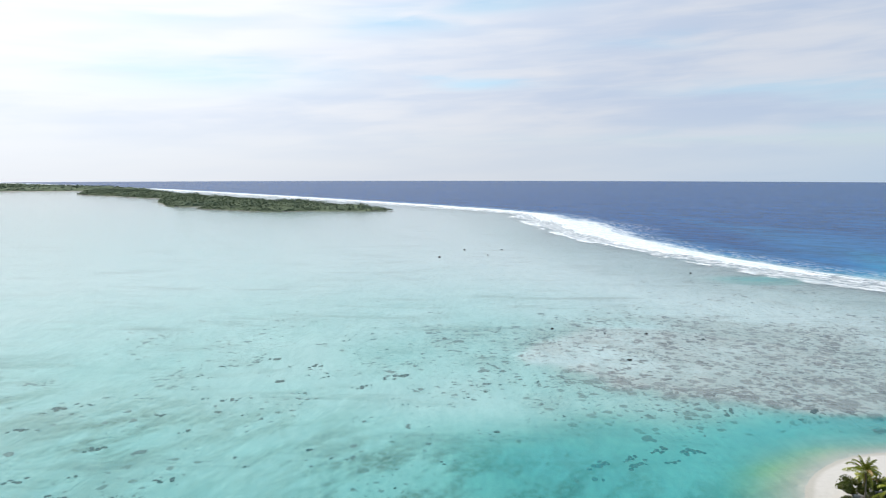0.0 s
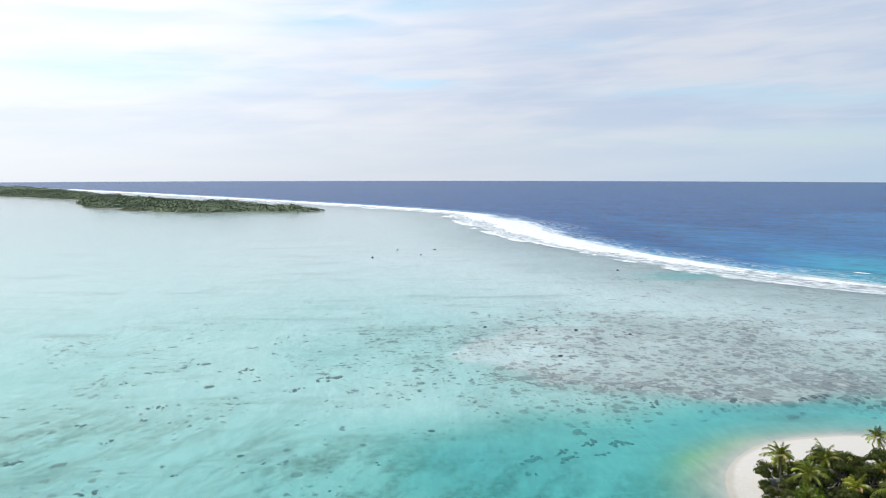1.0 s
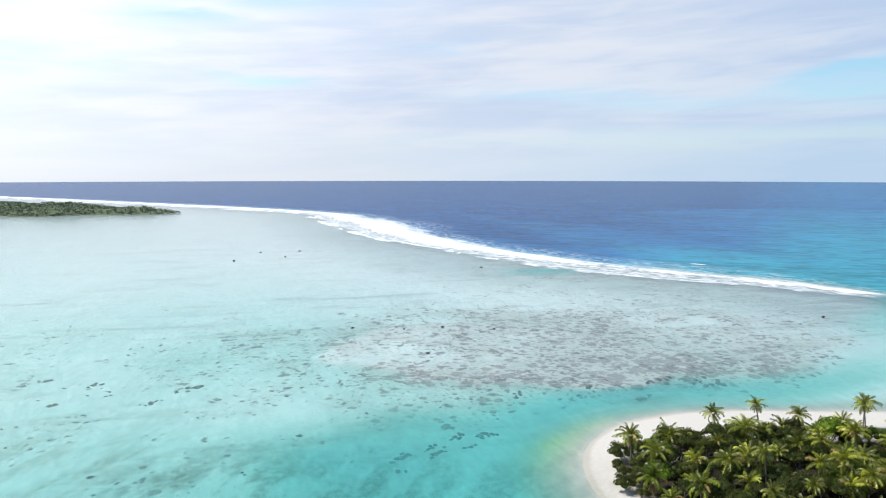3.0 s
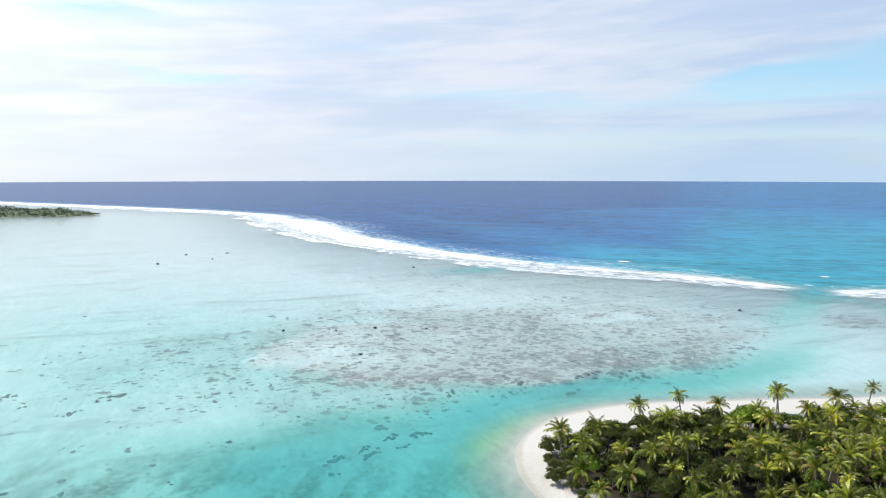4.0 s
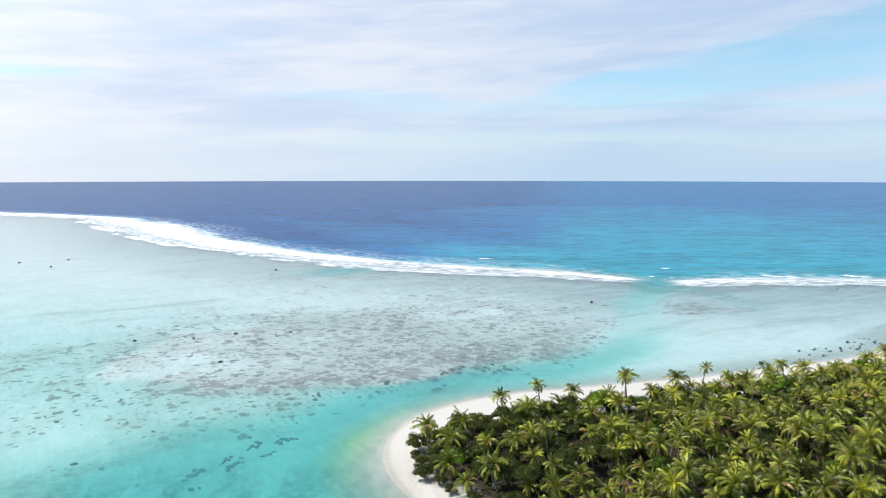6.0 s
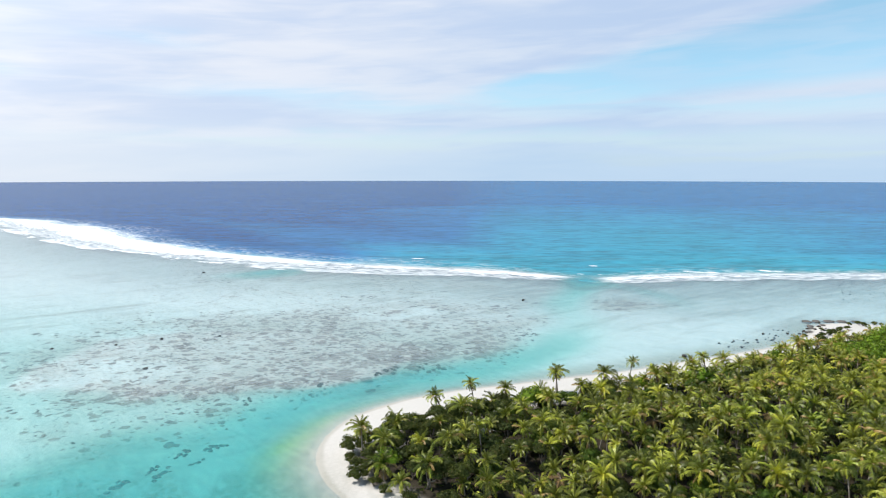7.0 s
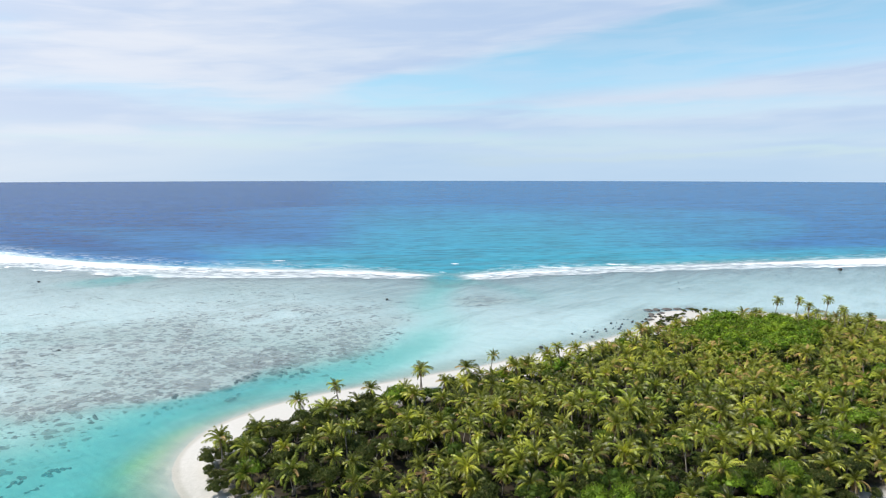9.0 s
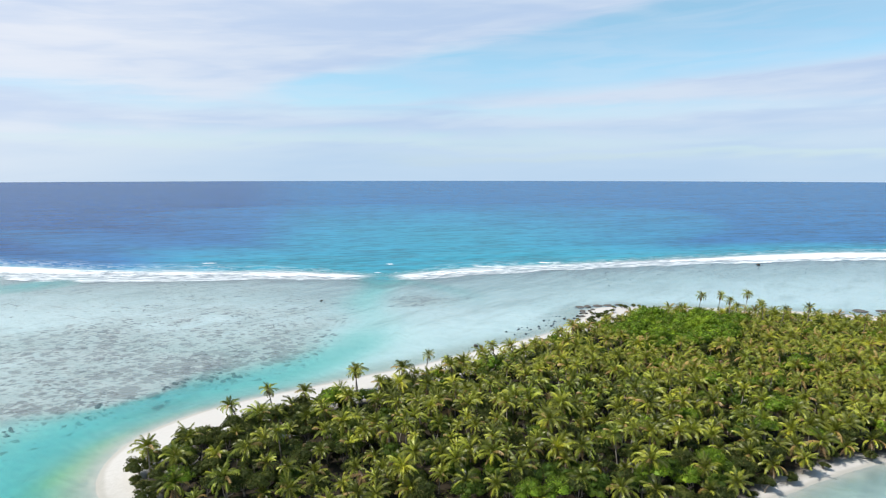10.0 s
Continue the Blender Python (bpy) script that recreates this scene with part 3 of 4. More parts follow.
def colony_material():
    m, n = material("coral_colony")
    p = n.place()
    one = n.add("NewGeometry").outputs["Random Per Island"]
    c = n.mix(n.noise(p, 1.0, 6, 0.75), (0.13, 0.115, 0.11), (0.31, 0.27, 0.26))
    c = n.mix(n.math("MULTIPLY", one, 0.6), c, (0.33, 0.285, 0.27))
    c = n.mix(n.span(n.noise(p, 0.03, 3, 0.6), 0.45, 0.68, 0.0, 0.7), c, n.mix(n.noise(p, 1.2, 4, 0.7), (0.10, 0.094, 0.092), (0.22, 0.20, 0.195)))
    finish(n, principled(n, c, 0.9, n.bump(n.noise(p, 2.6, 5, 0.7), 0.8, 0.12), 0.2))
    return m


LEDGE = rock_material("ledge_rock", (0.05, 0.046, 0.042), (0.20, 0.18, 0.165))
GROUND, WATER, ROCK, CORAL, COLONY = ground_material(), water_material(), rock_material("reef_rock", (0.018, 0.016, 0.015), (0.10, 0.088, 0.08)), coral_material(), colony_material()
FROND = leaf_material("palm_frond", (0.010, 0.018, 0.003), (0.56, 0.59, 0.065), (0.46, 0.29, 0.10), 0.10, 0.40)
DRY_FROND = leaf_material("dry_frond", (0.16, 0.10, 0.05), (0.30, 0.20, 0.10), (0.12, 0.08, 0.05), 0.2, 0.8)
DARK_LEAF = leaf_material("dark_leaf", (0.006, 0.016, 0.003), (0.14, 0.22, 0.025), (0.20, 0.18, 0.05), 0.05)
LEAF = leaf_material("broad_leaf", (0.010, 0.028, 0.003), (0.29, 0.45, 0.035), (0.24, 0.22, 0.05), 0.05)
GREY_LEAF = leaf_material("shore_leaf", (0.005, 0.010, 0.003), (0.10, 0.125, 0.028), (0.16, 0.14, 0.05), 0.08, 0.6)
# greens paled towards grey, distance haze worked into the base colour
HAZED_LEAF = hazed_leaf_material("hazed_leaf", (0.10, 0.13, 0.085), (0.20, 0.24, 0.14))
BARK = bark_material("palm_bark", (0.16, 0.13, 0.10), (0.36, 0.32, 0.27))
TWIG = bark_material("tree_bark", (0.14, 0.11, 0.085), (0.32, 0.28, 0.23))

# ---------------------------------------------------------------- land, sea floor and sea
gx, gy, gq = polar(680, 300)
gz, coral_f, pave_f, grass_f, woods_f, _, _ = seabed(gx, gy)
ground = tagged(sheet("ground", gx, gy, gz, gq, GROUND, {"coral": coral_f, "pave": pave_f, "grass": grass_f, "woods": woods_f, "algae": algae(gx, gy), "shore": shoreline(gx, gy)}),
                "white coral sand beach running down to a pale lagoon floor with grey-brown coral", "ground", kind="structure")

wx, wy, wq = polar(760, 360)
wz, _, _, _, _, w_out, w_width = seabed(wx, wy)
along = rough(wx, wy, 90, 91, 3)
far_r = np.hypot(wx, wy)
u = (w_out + 0.5 * w_width * (along - 0.5)) / w_width
_, _, (_, vigour, run) = nearest(wx, wy, CREST)
foam = np.full(wx.shape, -0.6)
pass_open = step(6, 18, np.hypot(wx - GAP[0], wy - GAP[1]))
# single breakers before the reef: x, y, length
for bx, by, long in ((381, 234, 12), (387, 224, 14), (420, 207, 8), (425, 200, 8), (435, 180, 8), (443, 170, 8), (457, 156, 13), (356, 288, 4), (322, 270, 3), (330, 262, 3), (290, 390, 7), (262, 420, 6), (315, 244, 2.5)):
    a_long, a_side = 0.72 * (wx - bx) - 0.69 * (wy - by), 0.69 * (wx - bx) + 0.72 * (wy - by)
    foam = np.maximum(foam, -0.6 + 1.7 * np.exp(-(a_long / long) ** 2 - (a_side / (1.8 + 0.10 * long)) ** 2))
foam = foam - 1.2 * (1 - pass_open)
lift = np.clip(1 - np.abs(u) / 0.8, 0, 1) ** 0.7 * pass_open * (0.35 + 0.9 * rough(wx, wy, 25, 13, 4)) * (1.0 + 0.8 * step(500, 1200, far_r))
swells = 0.45 * np.sin(w_out / 6.5 + 3 * along) * np.exp(-np.clip(w_out, 0, None) / 160) * step(0, 30, w_out) * step(900, 400, far_r)
lift = lift + swells
water = tagged(sheet("water", wx, wy, lift * (wz < -0.2), wq, WATER, {"depth": np.clip(-wz, 0, 60), "foam": foam, "surf": np.clip(u, -5, 5), "open": pass_open, "vigour": vigour, "run": run, "out": np.clip(w_out, -400, 400)}),
               "clear turquoise lagoon water and deep blue ocean with white surf", "water", kind="structure")

# ---------------------------------------------------------------- building blocks for things


class Shape:
    """Vertices, faces and their material numbers, gathered for one mesh."""

    def __init__(self):
        self.v, self.f, self.m, self.n = [], [], [], 0

    def add(self, verts, faces, mat=0):
        self.v.append(np.asarray(verts, float).reshape(-1, 3))
        self.f += [tuple(int(i) + self.n for i in f) for f in faces]
        self.m += [mat] * len(faces)
        self.n += len(self.v[-1])

    def mesh(self, name, materials, smooth=False):
        me = bpy.data.meshes.new(name)
        me.from_pydata(np.vstack(self.v).tolist(), [], self.f)
        for m in materials:
            me.materials.append(m)
        me.polygons.foreach_set("material_index", np.array(self.m, np.int32))
        if smooth:
            me.polygons.foreach_set("use_smooth", np.ones(len(self.f), bool))
        me.update()
        return me


def part(name, shape, materials, parent, label="", smooth=False):
    ob = new(name, shape.mesh(name, materials, smooth))
    ob.parent = parent
    return tagged(ob, label)


def tube(shape, points, radii, sides=6, mat=0):
    points = np.asarray(points, float)
    ring = []
    for i, (p, r) in enumerate(zip(points, radii)):
        t = points[min(i + 1, len(points) - 1)] - points[max(i - 1, 0)]
        t = t / np.linalg.norm(t)
        u = np.cross(t, (0.3, 1, 0.1))
        u = u / np.linalg.norm(u)
        w = np.cross(t, u)
        a = np.arange(sides) * 2 * math.pi / sides
        ring.append(p + r * (np.cos(a)[:, None] * u + np.sin(a)[:, None] * w))
    faces = [(i * sides + k, i * sides + (k + 1) % sides, (i + 1) * sides + (k + 1) % sides, (i + 1) * sides + k)
             for i in range(len(points) - 1) for k in range(sides)]
    faces.append(tuple((len(points) - 1) * sides + k for k in range(sides)))
    shape.add(np.vstack(ring), faces, mat)


def frond(shape, rng, base, turn, rise, length, sag, mat=0, n=13, leaf=0.95):
    """One feathered palm leaf: a midrib with pointed leaflets on both sides."""
    p, way = np.array(base, float), rise
    rib, up = [], []
    out = np.array((math.cos(turn), math.sin(turn), 0.0))
    aside = np.array((-math.sin(turn), math.cos(turn), 0.0))
    twist = rng.uniform(-0.5, 0.5)
    for i in range(n + 1):
        rib.append(p.copy())
        d = out * math.cos(way) + np.array((0, 0, math.sin(way)))
        up.append((d, np.cross(aside, d) * -1.0))
        p = p + d * length / n
        way -= sag / n * (0.5 + 1.2 * i / n)
    verts, faces = list(rib), []
    for i in range(1, n):
        s = i / n
        wide = leaf * (0.5 + 0.5 * math.sin(math.pi * min(1.0, 0.2 + s * 0.8))) * rng.uniform(0.75, 1.25)
        d, nrm = up[i]
        verts.append(rib[i] + (rib[i + 1] - rib[i]) * 0.92)
        foot = len(verts) - 1
        for side in (1, -1):
            hang = 0.40 + 0.6 * s + twist * side * 0.6 + rng.uniform(-0.15, 0.15)
            verts.append(rib[i] + (aside * side * math.cos(hang) - nrm * math.sin(hang)) * wide + d * wide * rng.uniform(0.6, 0.9))
            faces.append((i, foot, len(verts) - 1) if side > 0 else (foot, i, len(verts) - 1))
        faces.append((i, i + 1, foot))
    verts.append(rib[n] + up[n][0] * 0.35)
    faces.append((n - 1, n, len(verts) - 1))
    shape.add(verts, faces, mat)


def palm_shapes(rng, tall):
    """Trunk, green crown and withered skirt of a coconut palm."""
    trunk, crown, skirt = Shape(), Shape(), Shape()
    lean, away = rng.uniform(0.02, 0.18) * tall, rng.uniform(0, 6.28)
    line = [(lean * s ** 1.6 * math.cos(away), lean * s ** 1.6 * math.sin(away), tall * s - 0.4 * (s == 0)) for s in np.linspace(0, 1, 7)]
    tube(trunk, line, [0.24, 0.17, 0.15, 0.14, 0.13, 0.12, 0.14], 6)
    top = np.array(line[-1])
    slim = 0.72 if tall > 6 else 1.0                    # old tall palms carry smaller heads
    count = rng.integers(22, 31)
    for k in range(count):
        age = (k + rng.uniform(0, 0.8)) / count
        rise = math.radians(88 - 104 * age ** 0.95 + rng.uniform(-14, 14))
        frond(crown, rng, top + (0, 0, 0.15), k * 2.39996 + rng.uniform(-0.25, 0.25), rise, rng.uniform(2.6, 3.9) * (0.8 + 0.2 * min(1, age * 4)) * slim,
              rng.uniform(0.8, 1.8) * (0.8 + 0.5 * age), leaf=0.70 * slim)
    for k in range(rng.integers(3, 9)):
        frond(skirt, rng, top - (0, 0, 0.05), rng.uniform(0, 6.28), math.radians(rng.uniform(-70, -35)), rng.uniform(1.8, 2.6) * slim, 0.5, 0, 9, 0.5)
    a = np.arange(5) * 1.2566
    for c in range(5):                                  # nuts below the leaves
        q = top + 0.3 * np.array((math.cos(a[c]), math.sin(a[c]), -0.6))
        skirt.add([q + 0.15 * np.array(e) for e in ((1, 0, 0), (0, 1, 0), (-1, 0, 0), (0, -1, 0), (0, 0, 1.2), (0, 0, -1.2))],
                  [(0, 1, 4), (1, 2, 4), (2, 3, 4), (3, 0, 4), (1, 0, 5), (2, 1, 5), (3, 2, 5), (0, 3, 5)])
    return trunk, crown, skirt


def leaves(shape, rng, at, outward, size, mat=0):
    """Many small leaf blades at the points, facing more or less outward."""
    k = len(at)
    nrm = outward + rng.normal(0, 0.55, (k, 3))
    nrm /= np.linalg.norm(nrm, axis=1)[:, None]
    u = np.cross(nrm, rng.normal(0, 1, (k, 3)))
    u /= np.linalg.norm(u, axis=1)[:, None]
    w = np.cross(nrm, u)
    s = size * rng.uniform(0.6, 1.3, (k, 1))
    quad = np.stack([at - u * s * 0.75, at - w * s * 0.36 + nrm * s * 0.1, at + u * s * 0.75, at + w * s * 0.36 + nrm * s * 0.1], 1).reshape(-1, 3)
    shape.add(quad, [(4 * i, 4 * i + 1, 4 * i + 2, 4 * i + 3) for i in range(k)], mat)


def tree_shapes(rng, tall, wide, count, size, low=0.25):
    """Trunk with limbs, and a lumpy crown of leaves with gaps."""
    trunk, crown = Shape(), Shape()
    lumps = []
    for k in range(rng.integers(7, 12)):
        a, r = rng.uniform(0, 6.28), wide * 0.5 * math.sqrt(rng.uniform(0, 1)) * 0.85
        z = tall * (low + (0.93 - low) * (1 - (r / (wide * 0.5)) ** 2 * 0.75) * rng.uniform(0.72, 1.0))
        lumps.append((r * math.cos(a), r * math.sin(a), z, wide * rng.uniform(0.16, 0.28)))
    fork = np.array((rng.uniform(-0.2, 0.2), rng.uniform(-0.2, 0.2), tall * max(0.12, low * 0.7)))
    tube(trunk, [(0, 0, -0.4), fork * 0.5, fork], [0.22, 0.17, 0.15], 6)
    for x, y, z, r in lumps[:6]:
        end = np.array((x, y, z))
        mid = fork + (end - fork) * 0.5 + np.array((0, 0, -0.25)) + rng.normal(0, 0.2, 3)
        tube(trunk, [fork, mid, end], [0.12, 0.08, 0.03], 5)
    per = count // len(lumps)
    for x, y, z, r in lumps:
        a = np.arange(6) * math.pi / 3                  # the close inner mass of twigs and leaves
        ball = np.vstack([np.column_stack([np.cos(a + k) * c, np.sin(a + k) * c, np.full(6, h)]) for k, (c, h) in enumerate(((0.75, -0.5), (1.0, 0.0), (0.7, 0.62)))] + [[(0, 0, 0.95)]])
        ball = ball * r * 0.70 * rng.uniform(0.8, 1.15, (19, 1)) * np.array((1.1, 1.1, 0.8)) + np.array((x, y, z))
        crown.add(ball, [(q * 6 + i, q * 6 + (i + 1) % 6, q * 6 + 6 + (i + 1) % 6, q * 6 + 6 + i) for q in (0, 1) for i in range(6)]
                  + [(12 + i, 12 + (i + 1) % 6, 18) for i in range(6)])
        d = rng.normal(0, 1, (per, 3))
        d[:, 2] = np.abs(d[:, 2]) * 0.9 + d[:, 2] * 0.25
        d /= np.linalg.norm(d, axis=1)[:, None]
        dist = r * (0.78 + 0.3 * rng.uniform(0, 1, (per, 1)) ** 0.5 * rng.choice([1, 1, 0.6], (per, 1)))
        at = np.array((x, y, z)) + d * dist * np.array((1.1, 1.1, 0.8))
        leaves(crown, rng, at, d, size)
    return trunk, crown


def boulder(rng, size, flat=0.6):
    """A broken lump of reef rock."""
    bm = bmesh.new()
    bmesh.ops.create_icosphere(bm, subdivisions=3, radius=1.0)
    o = Vector(rng.uniform(-50, 50, 3))
    stretch = Vector((size * rng.uniform(0.8, 1.3), size * rng.uniform(0.6, 1.0), size * flat * rng.uniform(0.8, 1.2)))
    for v in bm.verts:
        k = 1 + 0.45 * noise.noise(v.co * 1.4 + o) + 0.22 * noise.noise(v.co * 3.7 + o) + 0.1 * noise.noise(v.co * 8 + o)
        v.co = Vector((v.co.x * stretch.x, v.co.y * stretch.y, v.co.z * stretch.z)) * k
    me = bpy.data.meshes.new("boulder")
    bm.to_mesh(me)
    bm.free()
    return me


def spread(rng, outline, gap, margin, keep):
    """Points inside an outline, no two nearer than gap(x, y)."""
    lo, hi = outline.min(0), outline.max(0)
    tries = rng.uniform(lo, hi, (14000, 2))
    tries = tries[inside(tries[:, 0], tries[:, 1], outline) > margin]
    tries = tries[keep(tries[:, 0], tries[:, 1])]
    cells, out = {}, []
    for (x, y), g in zip(tries.tolist(), gap(tries[:, 0], tries[:, 1]).tolist()):
        cx, cy = int(x // 8), int(y // 8)
        near = [q for i in (-1, 0, 1) for j in (-1, 0, 1) for q in cells.get((cx + i, cy + j), ())]
        if all((x - a) ** 2 + (y - b) ** 2 > g * g for a, b in near):
            cells.setdefault((cx, cy), []).append((x, y))
            out.append((x, y))
    return out


def heights(points):
    p = np.array(points, float)
    return seabed(p[:, 0], p[:, 1])[0]


def replicate(shapes, mats, poses):
    """Many copies of one thing's shapes, as vertices, faces and material numbers."""
    v = np.vstack([np.vstack(s.v) for s in shapes])
    f, m, n = [], [], 0
    for s, k in zip(shapes, mats):
        f += [tuple(i + n for i in q) for q in s.f]
        m += [k] * len(s.f)
        n += s.n
    out = []
    for x, y, z, a, k in poses:
        c, s = math.cos(a) * k, math.sin(a) * k
        out.append(np.stack([v[:, 0] * c - v[:, 1] * s + x, v[:, 0] * s + v[:, 1] * c + y, v[:, 2] * k + z], -1))
    return out, f, m


# ---------------------------------------------------------------- palms of the near island
rng = np.random.default_rng(7)
# palms that stand out along the beach and on the far side: x, y, height of the crown
MARKED = [(138, 122, 5.5), (144, 111, 6), (156, 112, 7.4), (156, 106, 6.5), (153, 101, 6), (159, 99, 6), (163, 96, 6.5),
          (170, 96, 9), (184, 92, 7), (204, 96, 6.5), (198, 90, 5), (132, 109, 5.5), (116, 119, 5.5), (75, 119, 6),
          (111, 124, 7), (102, 125, 5.5), (277, 70, 10), (284, 64, 10), (278, 58, 9), (293, 56, 10), (279, 49, 9),
          (274, 45, 9), (271, 55, 8), (276, 40, 8), (284, 32, 8.5), (262, 73, 7.5), (269, 14, 8)]
TIP = (95.0, 122.0)


def facing(x, y):
    """Whether a spot lies on the side of the island that the reef faces."""
    free = (np.hypot(x, y) > 96) & (y > -12)
    for cx, cy, r in CLEARINGS:
        free &= np.hypot(x - cx, y - cy) > r
    return free


def bushy(x, y):
    """Share of broad-leaved trees among the palms."""
    p = grain(x, y, 30.0, 5)
    tip = np.clip(1 - np.hypot(x - TIP[0], y - TIP[1]) / 42, 0, 1)
    green = np.clip(1 - np.hypot((x - 246) / 38, (y - 66) / 26), 0, 1)
    south = step(16, 4, inside(x, y, WOODS)) * step(70, 50, y) * step(155, 135, x)
    return np.minimum(1.0, 0.22 + 1.1 * np.clip(p - 0.5, 0, 1) + 1.1 * tip + 0.9 * green + 0.7 * south)


palm_spots = [(x, y, h, True) for x, y, h in MARKED]
for x, y in spread(rng, WOODS, lambda x, y: 3.0 + 3.0 * bushy(x, y), 1.0, facing):
    if all((x - a) ** 2 + (y - b) ** 2 > 9 for a, b, _ in MARKED) and (math.hypot((x - 246) / 30, (y - 66) / 20) > 1 or rng.uniform() < 0.2):
        palm_spots.append((x, y, 0.0, False))
edges = inside(np.array([q[0] for q in palm_spots]), np.array([q[1] for q in palm_spots]), WOODS)
for i, (x, y, h, marked) in enumerate(palm_spots):
    if not marked:
        edge = edges[i]
        palm_spots[i] = (x, y, 2.3 + 3.2 * min(1, edge / 16) * rng.uniform(0.1, 1.25) + rng.uniform(-0.3, 1.2), False)
        if edge < 7 and 120 < x < 255 and y > 80:
            palm_spots[i] = (x, y, rng.uniform(3.0, 6.2), False)
        elif x > 228:
            palm_spots[i] = (x, y, 0.60 * palm_spots[i][2], False)
palm_z = heights([s[:2] for s in palm_spots])

KINDS = [2.6, 3.3, 4.0, 4.7, 5.6, 6.5, 7.6, 9.4]
shapes_of, proto, waiting = {}, {}, {}
for k, tall in enumerate(KINDS):
    shapes_of[k] = palm_shapes(np.random.default_rng(100 + k), tall)
order = sorted(range(len(palm_spots)), key=lambda i: (not palm_spots[i][3], math.hypot(palm_spots[i][0], palm_spots[i][1])))
singles = set(order[:300])
for i in order:
    x, y, h, marked = palm_spots[i]
    k = int(np.argmin([abs(h - t) for t in KINDS]))
    turn, size = rng.uniform(0, 6.283), (h / KINDS[k] if marked else rng.uniform(0.74, 1.18))
    if i not in singles:
        waiting.setdefault(k, []).append((x, y, palm_z[i], turn, size))
        continue
    m = Matrix.Translation((x, y, palm_z[i])) @ Matrix.Rotation(turn, 4, "Z") @ Matrix.Rotation(rng.normal(0, 0.15), 4, "X") @ Matrix.Diagonal((size * rng.uniform(0.85, 1.12), size, size, 1))
    if k not in proto:
        root = new("palm_tree")
        trunk, crown, skirt = shapes_of[k]
        part("trunk", trunk, [BARK], root, "", True)
        part("crown", crown, [FROND], root)
        part("withered_fronds", skirt, [DRY_FROND], root, "brown hanging dead fronds and nuts")
        tagged(root, "coconut palm with arching green fronds on sandy ground", "palm tree", "palms of the island")
        root.matrix_basis = m
        proto[k] = root
    else:
        ob = copy_thing(proto[k], Matrix())
        ob.matrix_basis = m


def grove(name, shapes_by_kind, poses_by_kind, mats_of, materials, label, category):
    all_v, all_l, all_c, all_m, n = [], [], [], [], 0
    for k, poses in poses_by_kind.items():
        vs, f, m = replicate(shapes_by_kind[k], mats_of, poses)
        loops, counts, mats = np.array([i for q in f for i in q]), np.array([len(q) for q in f]), np.array(m)
        for v in vs:
            all_v.append(v), all_l.append(loops + n), all_c.append(counts), all_m.append(mats)
            n += len(v)
    counts = np.concatenate(all_c).astype(np.int32)
    me = bpy.data.meshes.new(name)
    me.vertices.add(n)
    me.vertices.foreach_set("co", np.vstack(all_v).astype(np.float32).ravel())
    me.loops.add(int(counts.sum()))
    me.loops.foreach_set("vertex_index", np.concatenate(all_l).astype(np.int32))
    me.polygons.add(len(counts))
    me.polygons.foreach_set("loop_start", np.concatenate([[0], np.cumsum(counts)[:-1]]).astype(np.int32))
    for m in materials:
        me.materials.append(m)
    me.polygons.foreach_set("material_index", np.concatenate(all_m).astype(np.int32))
    me.update(calc_edges=True)
    return tagged(new(name, me), label, category, kind="stuff")


grove("palm_grove", shapes_of, waiting, (0, 1, 2), [BARK, FROND, DRY_FROND], "dense grove of green coconut palms beyond the first rows", "palm grove")

# ---------------------------------------------------------------- broad-leaved trees and shrubs
TREES = [(5.4, 6.2, 1350, 0.25, LEAF), (6.2, 7.4, 1650, 0.26, LEAF), (4.4, 5.2, 1100, 0.24, DARK_LEAF),
         (3.4, 4.8, 900, 0.22, GREY_LEAF), (2.2, 3.8, 650, 0.20, GREY_LEAF), (4.6, 5.6, 1250, 0.23, GREY_LEAF)]
tree_shapes_of = {k: tree_shapes(np.random.default_rng(300 + k), *t[:4], low=0.3 if t[0] > 4 else 0.1) for k, t in enumerate(TREES)}
tree_spots = []
spots = np.array(spread(rng, WOODS, lambda x, y: 5.0 - 2.3 * bushy(x, y), -0.3, facing))
for (x, y), edge, b in zip(spots.tolist(), inside(spots[:, 0], spots[:, 1], WOODS).tolist(), bushy(spots[:, 0], spots[:, 1]).tolist()):
    tip = math.hypot(x - TIP[0], y - TIP[1]) < 34 and rng.uniform() < 0.7
    k = rng.choice([3, 4] if edge < 2.5 else ([5, 5, 3] if tip else [3, 4, 5]) if x < 235 else [4, 4, 3]) if edge < 3.5 or tip or (b < 0.45 and rng.uniform() < 0.5) else rng.choice([0, 1] if math.hypot((x - 246) / 34, (y - 66) / 22) < 1 or rng.uniform() < 0.12 else [2, 2, 5])
    tree_spots.append((x, y, int(k), edge))
tree_spots += [(150.5, 19.5, 5, 4.0), (147.0, 21.5, 5, 4.0), (139, 24.5, 3, 3.0)]
for _ in range(44):                                     # creeping shrubs on the bare end of the island
    t = rng.uniform(0, 1)
    tree_spots.append((238 + 60 * t + rng.normal(0, 2.0), 102.5 + 4 * t + rng.normal(0, 2.6), 4, 0.5))
tree_z = heights([s[:2] for s in tree_spots])
order = sorted(range(len(tree_spots)), key=lambda i: math.hypot(tree_spots[i][0], tree_spots[i][1]))
singles, tree_proto, tree_wait = set(order[:300]), {}, {}
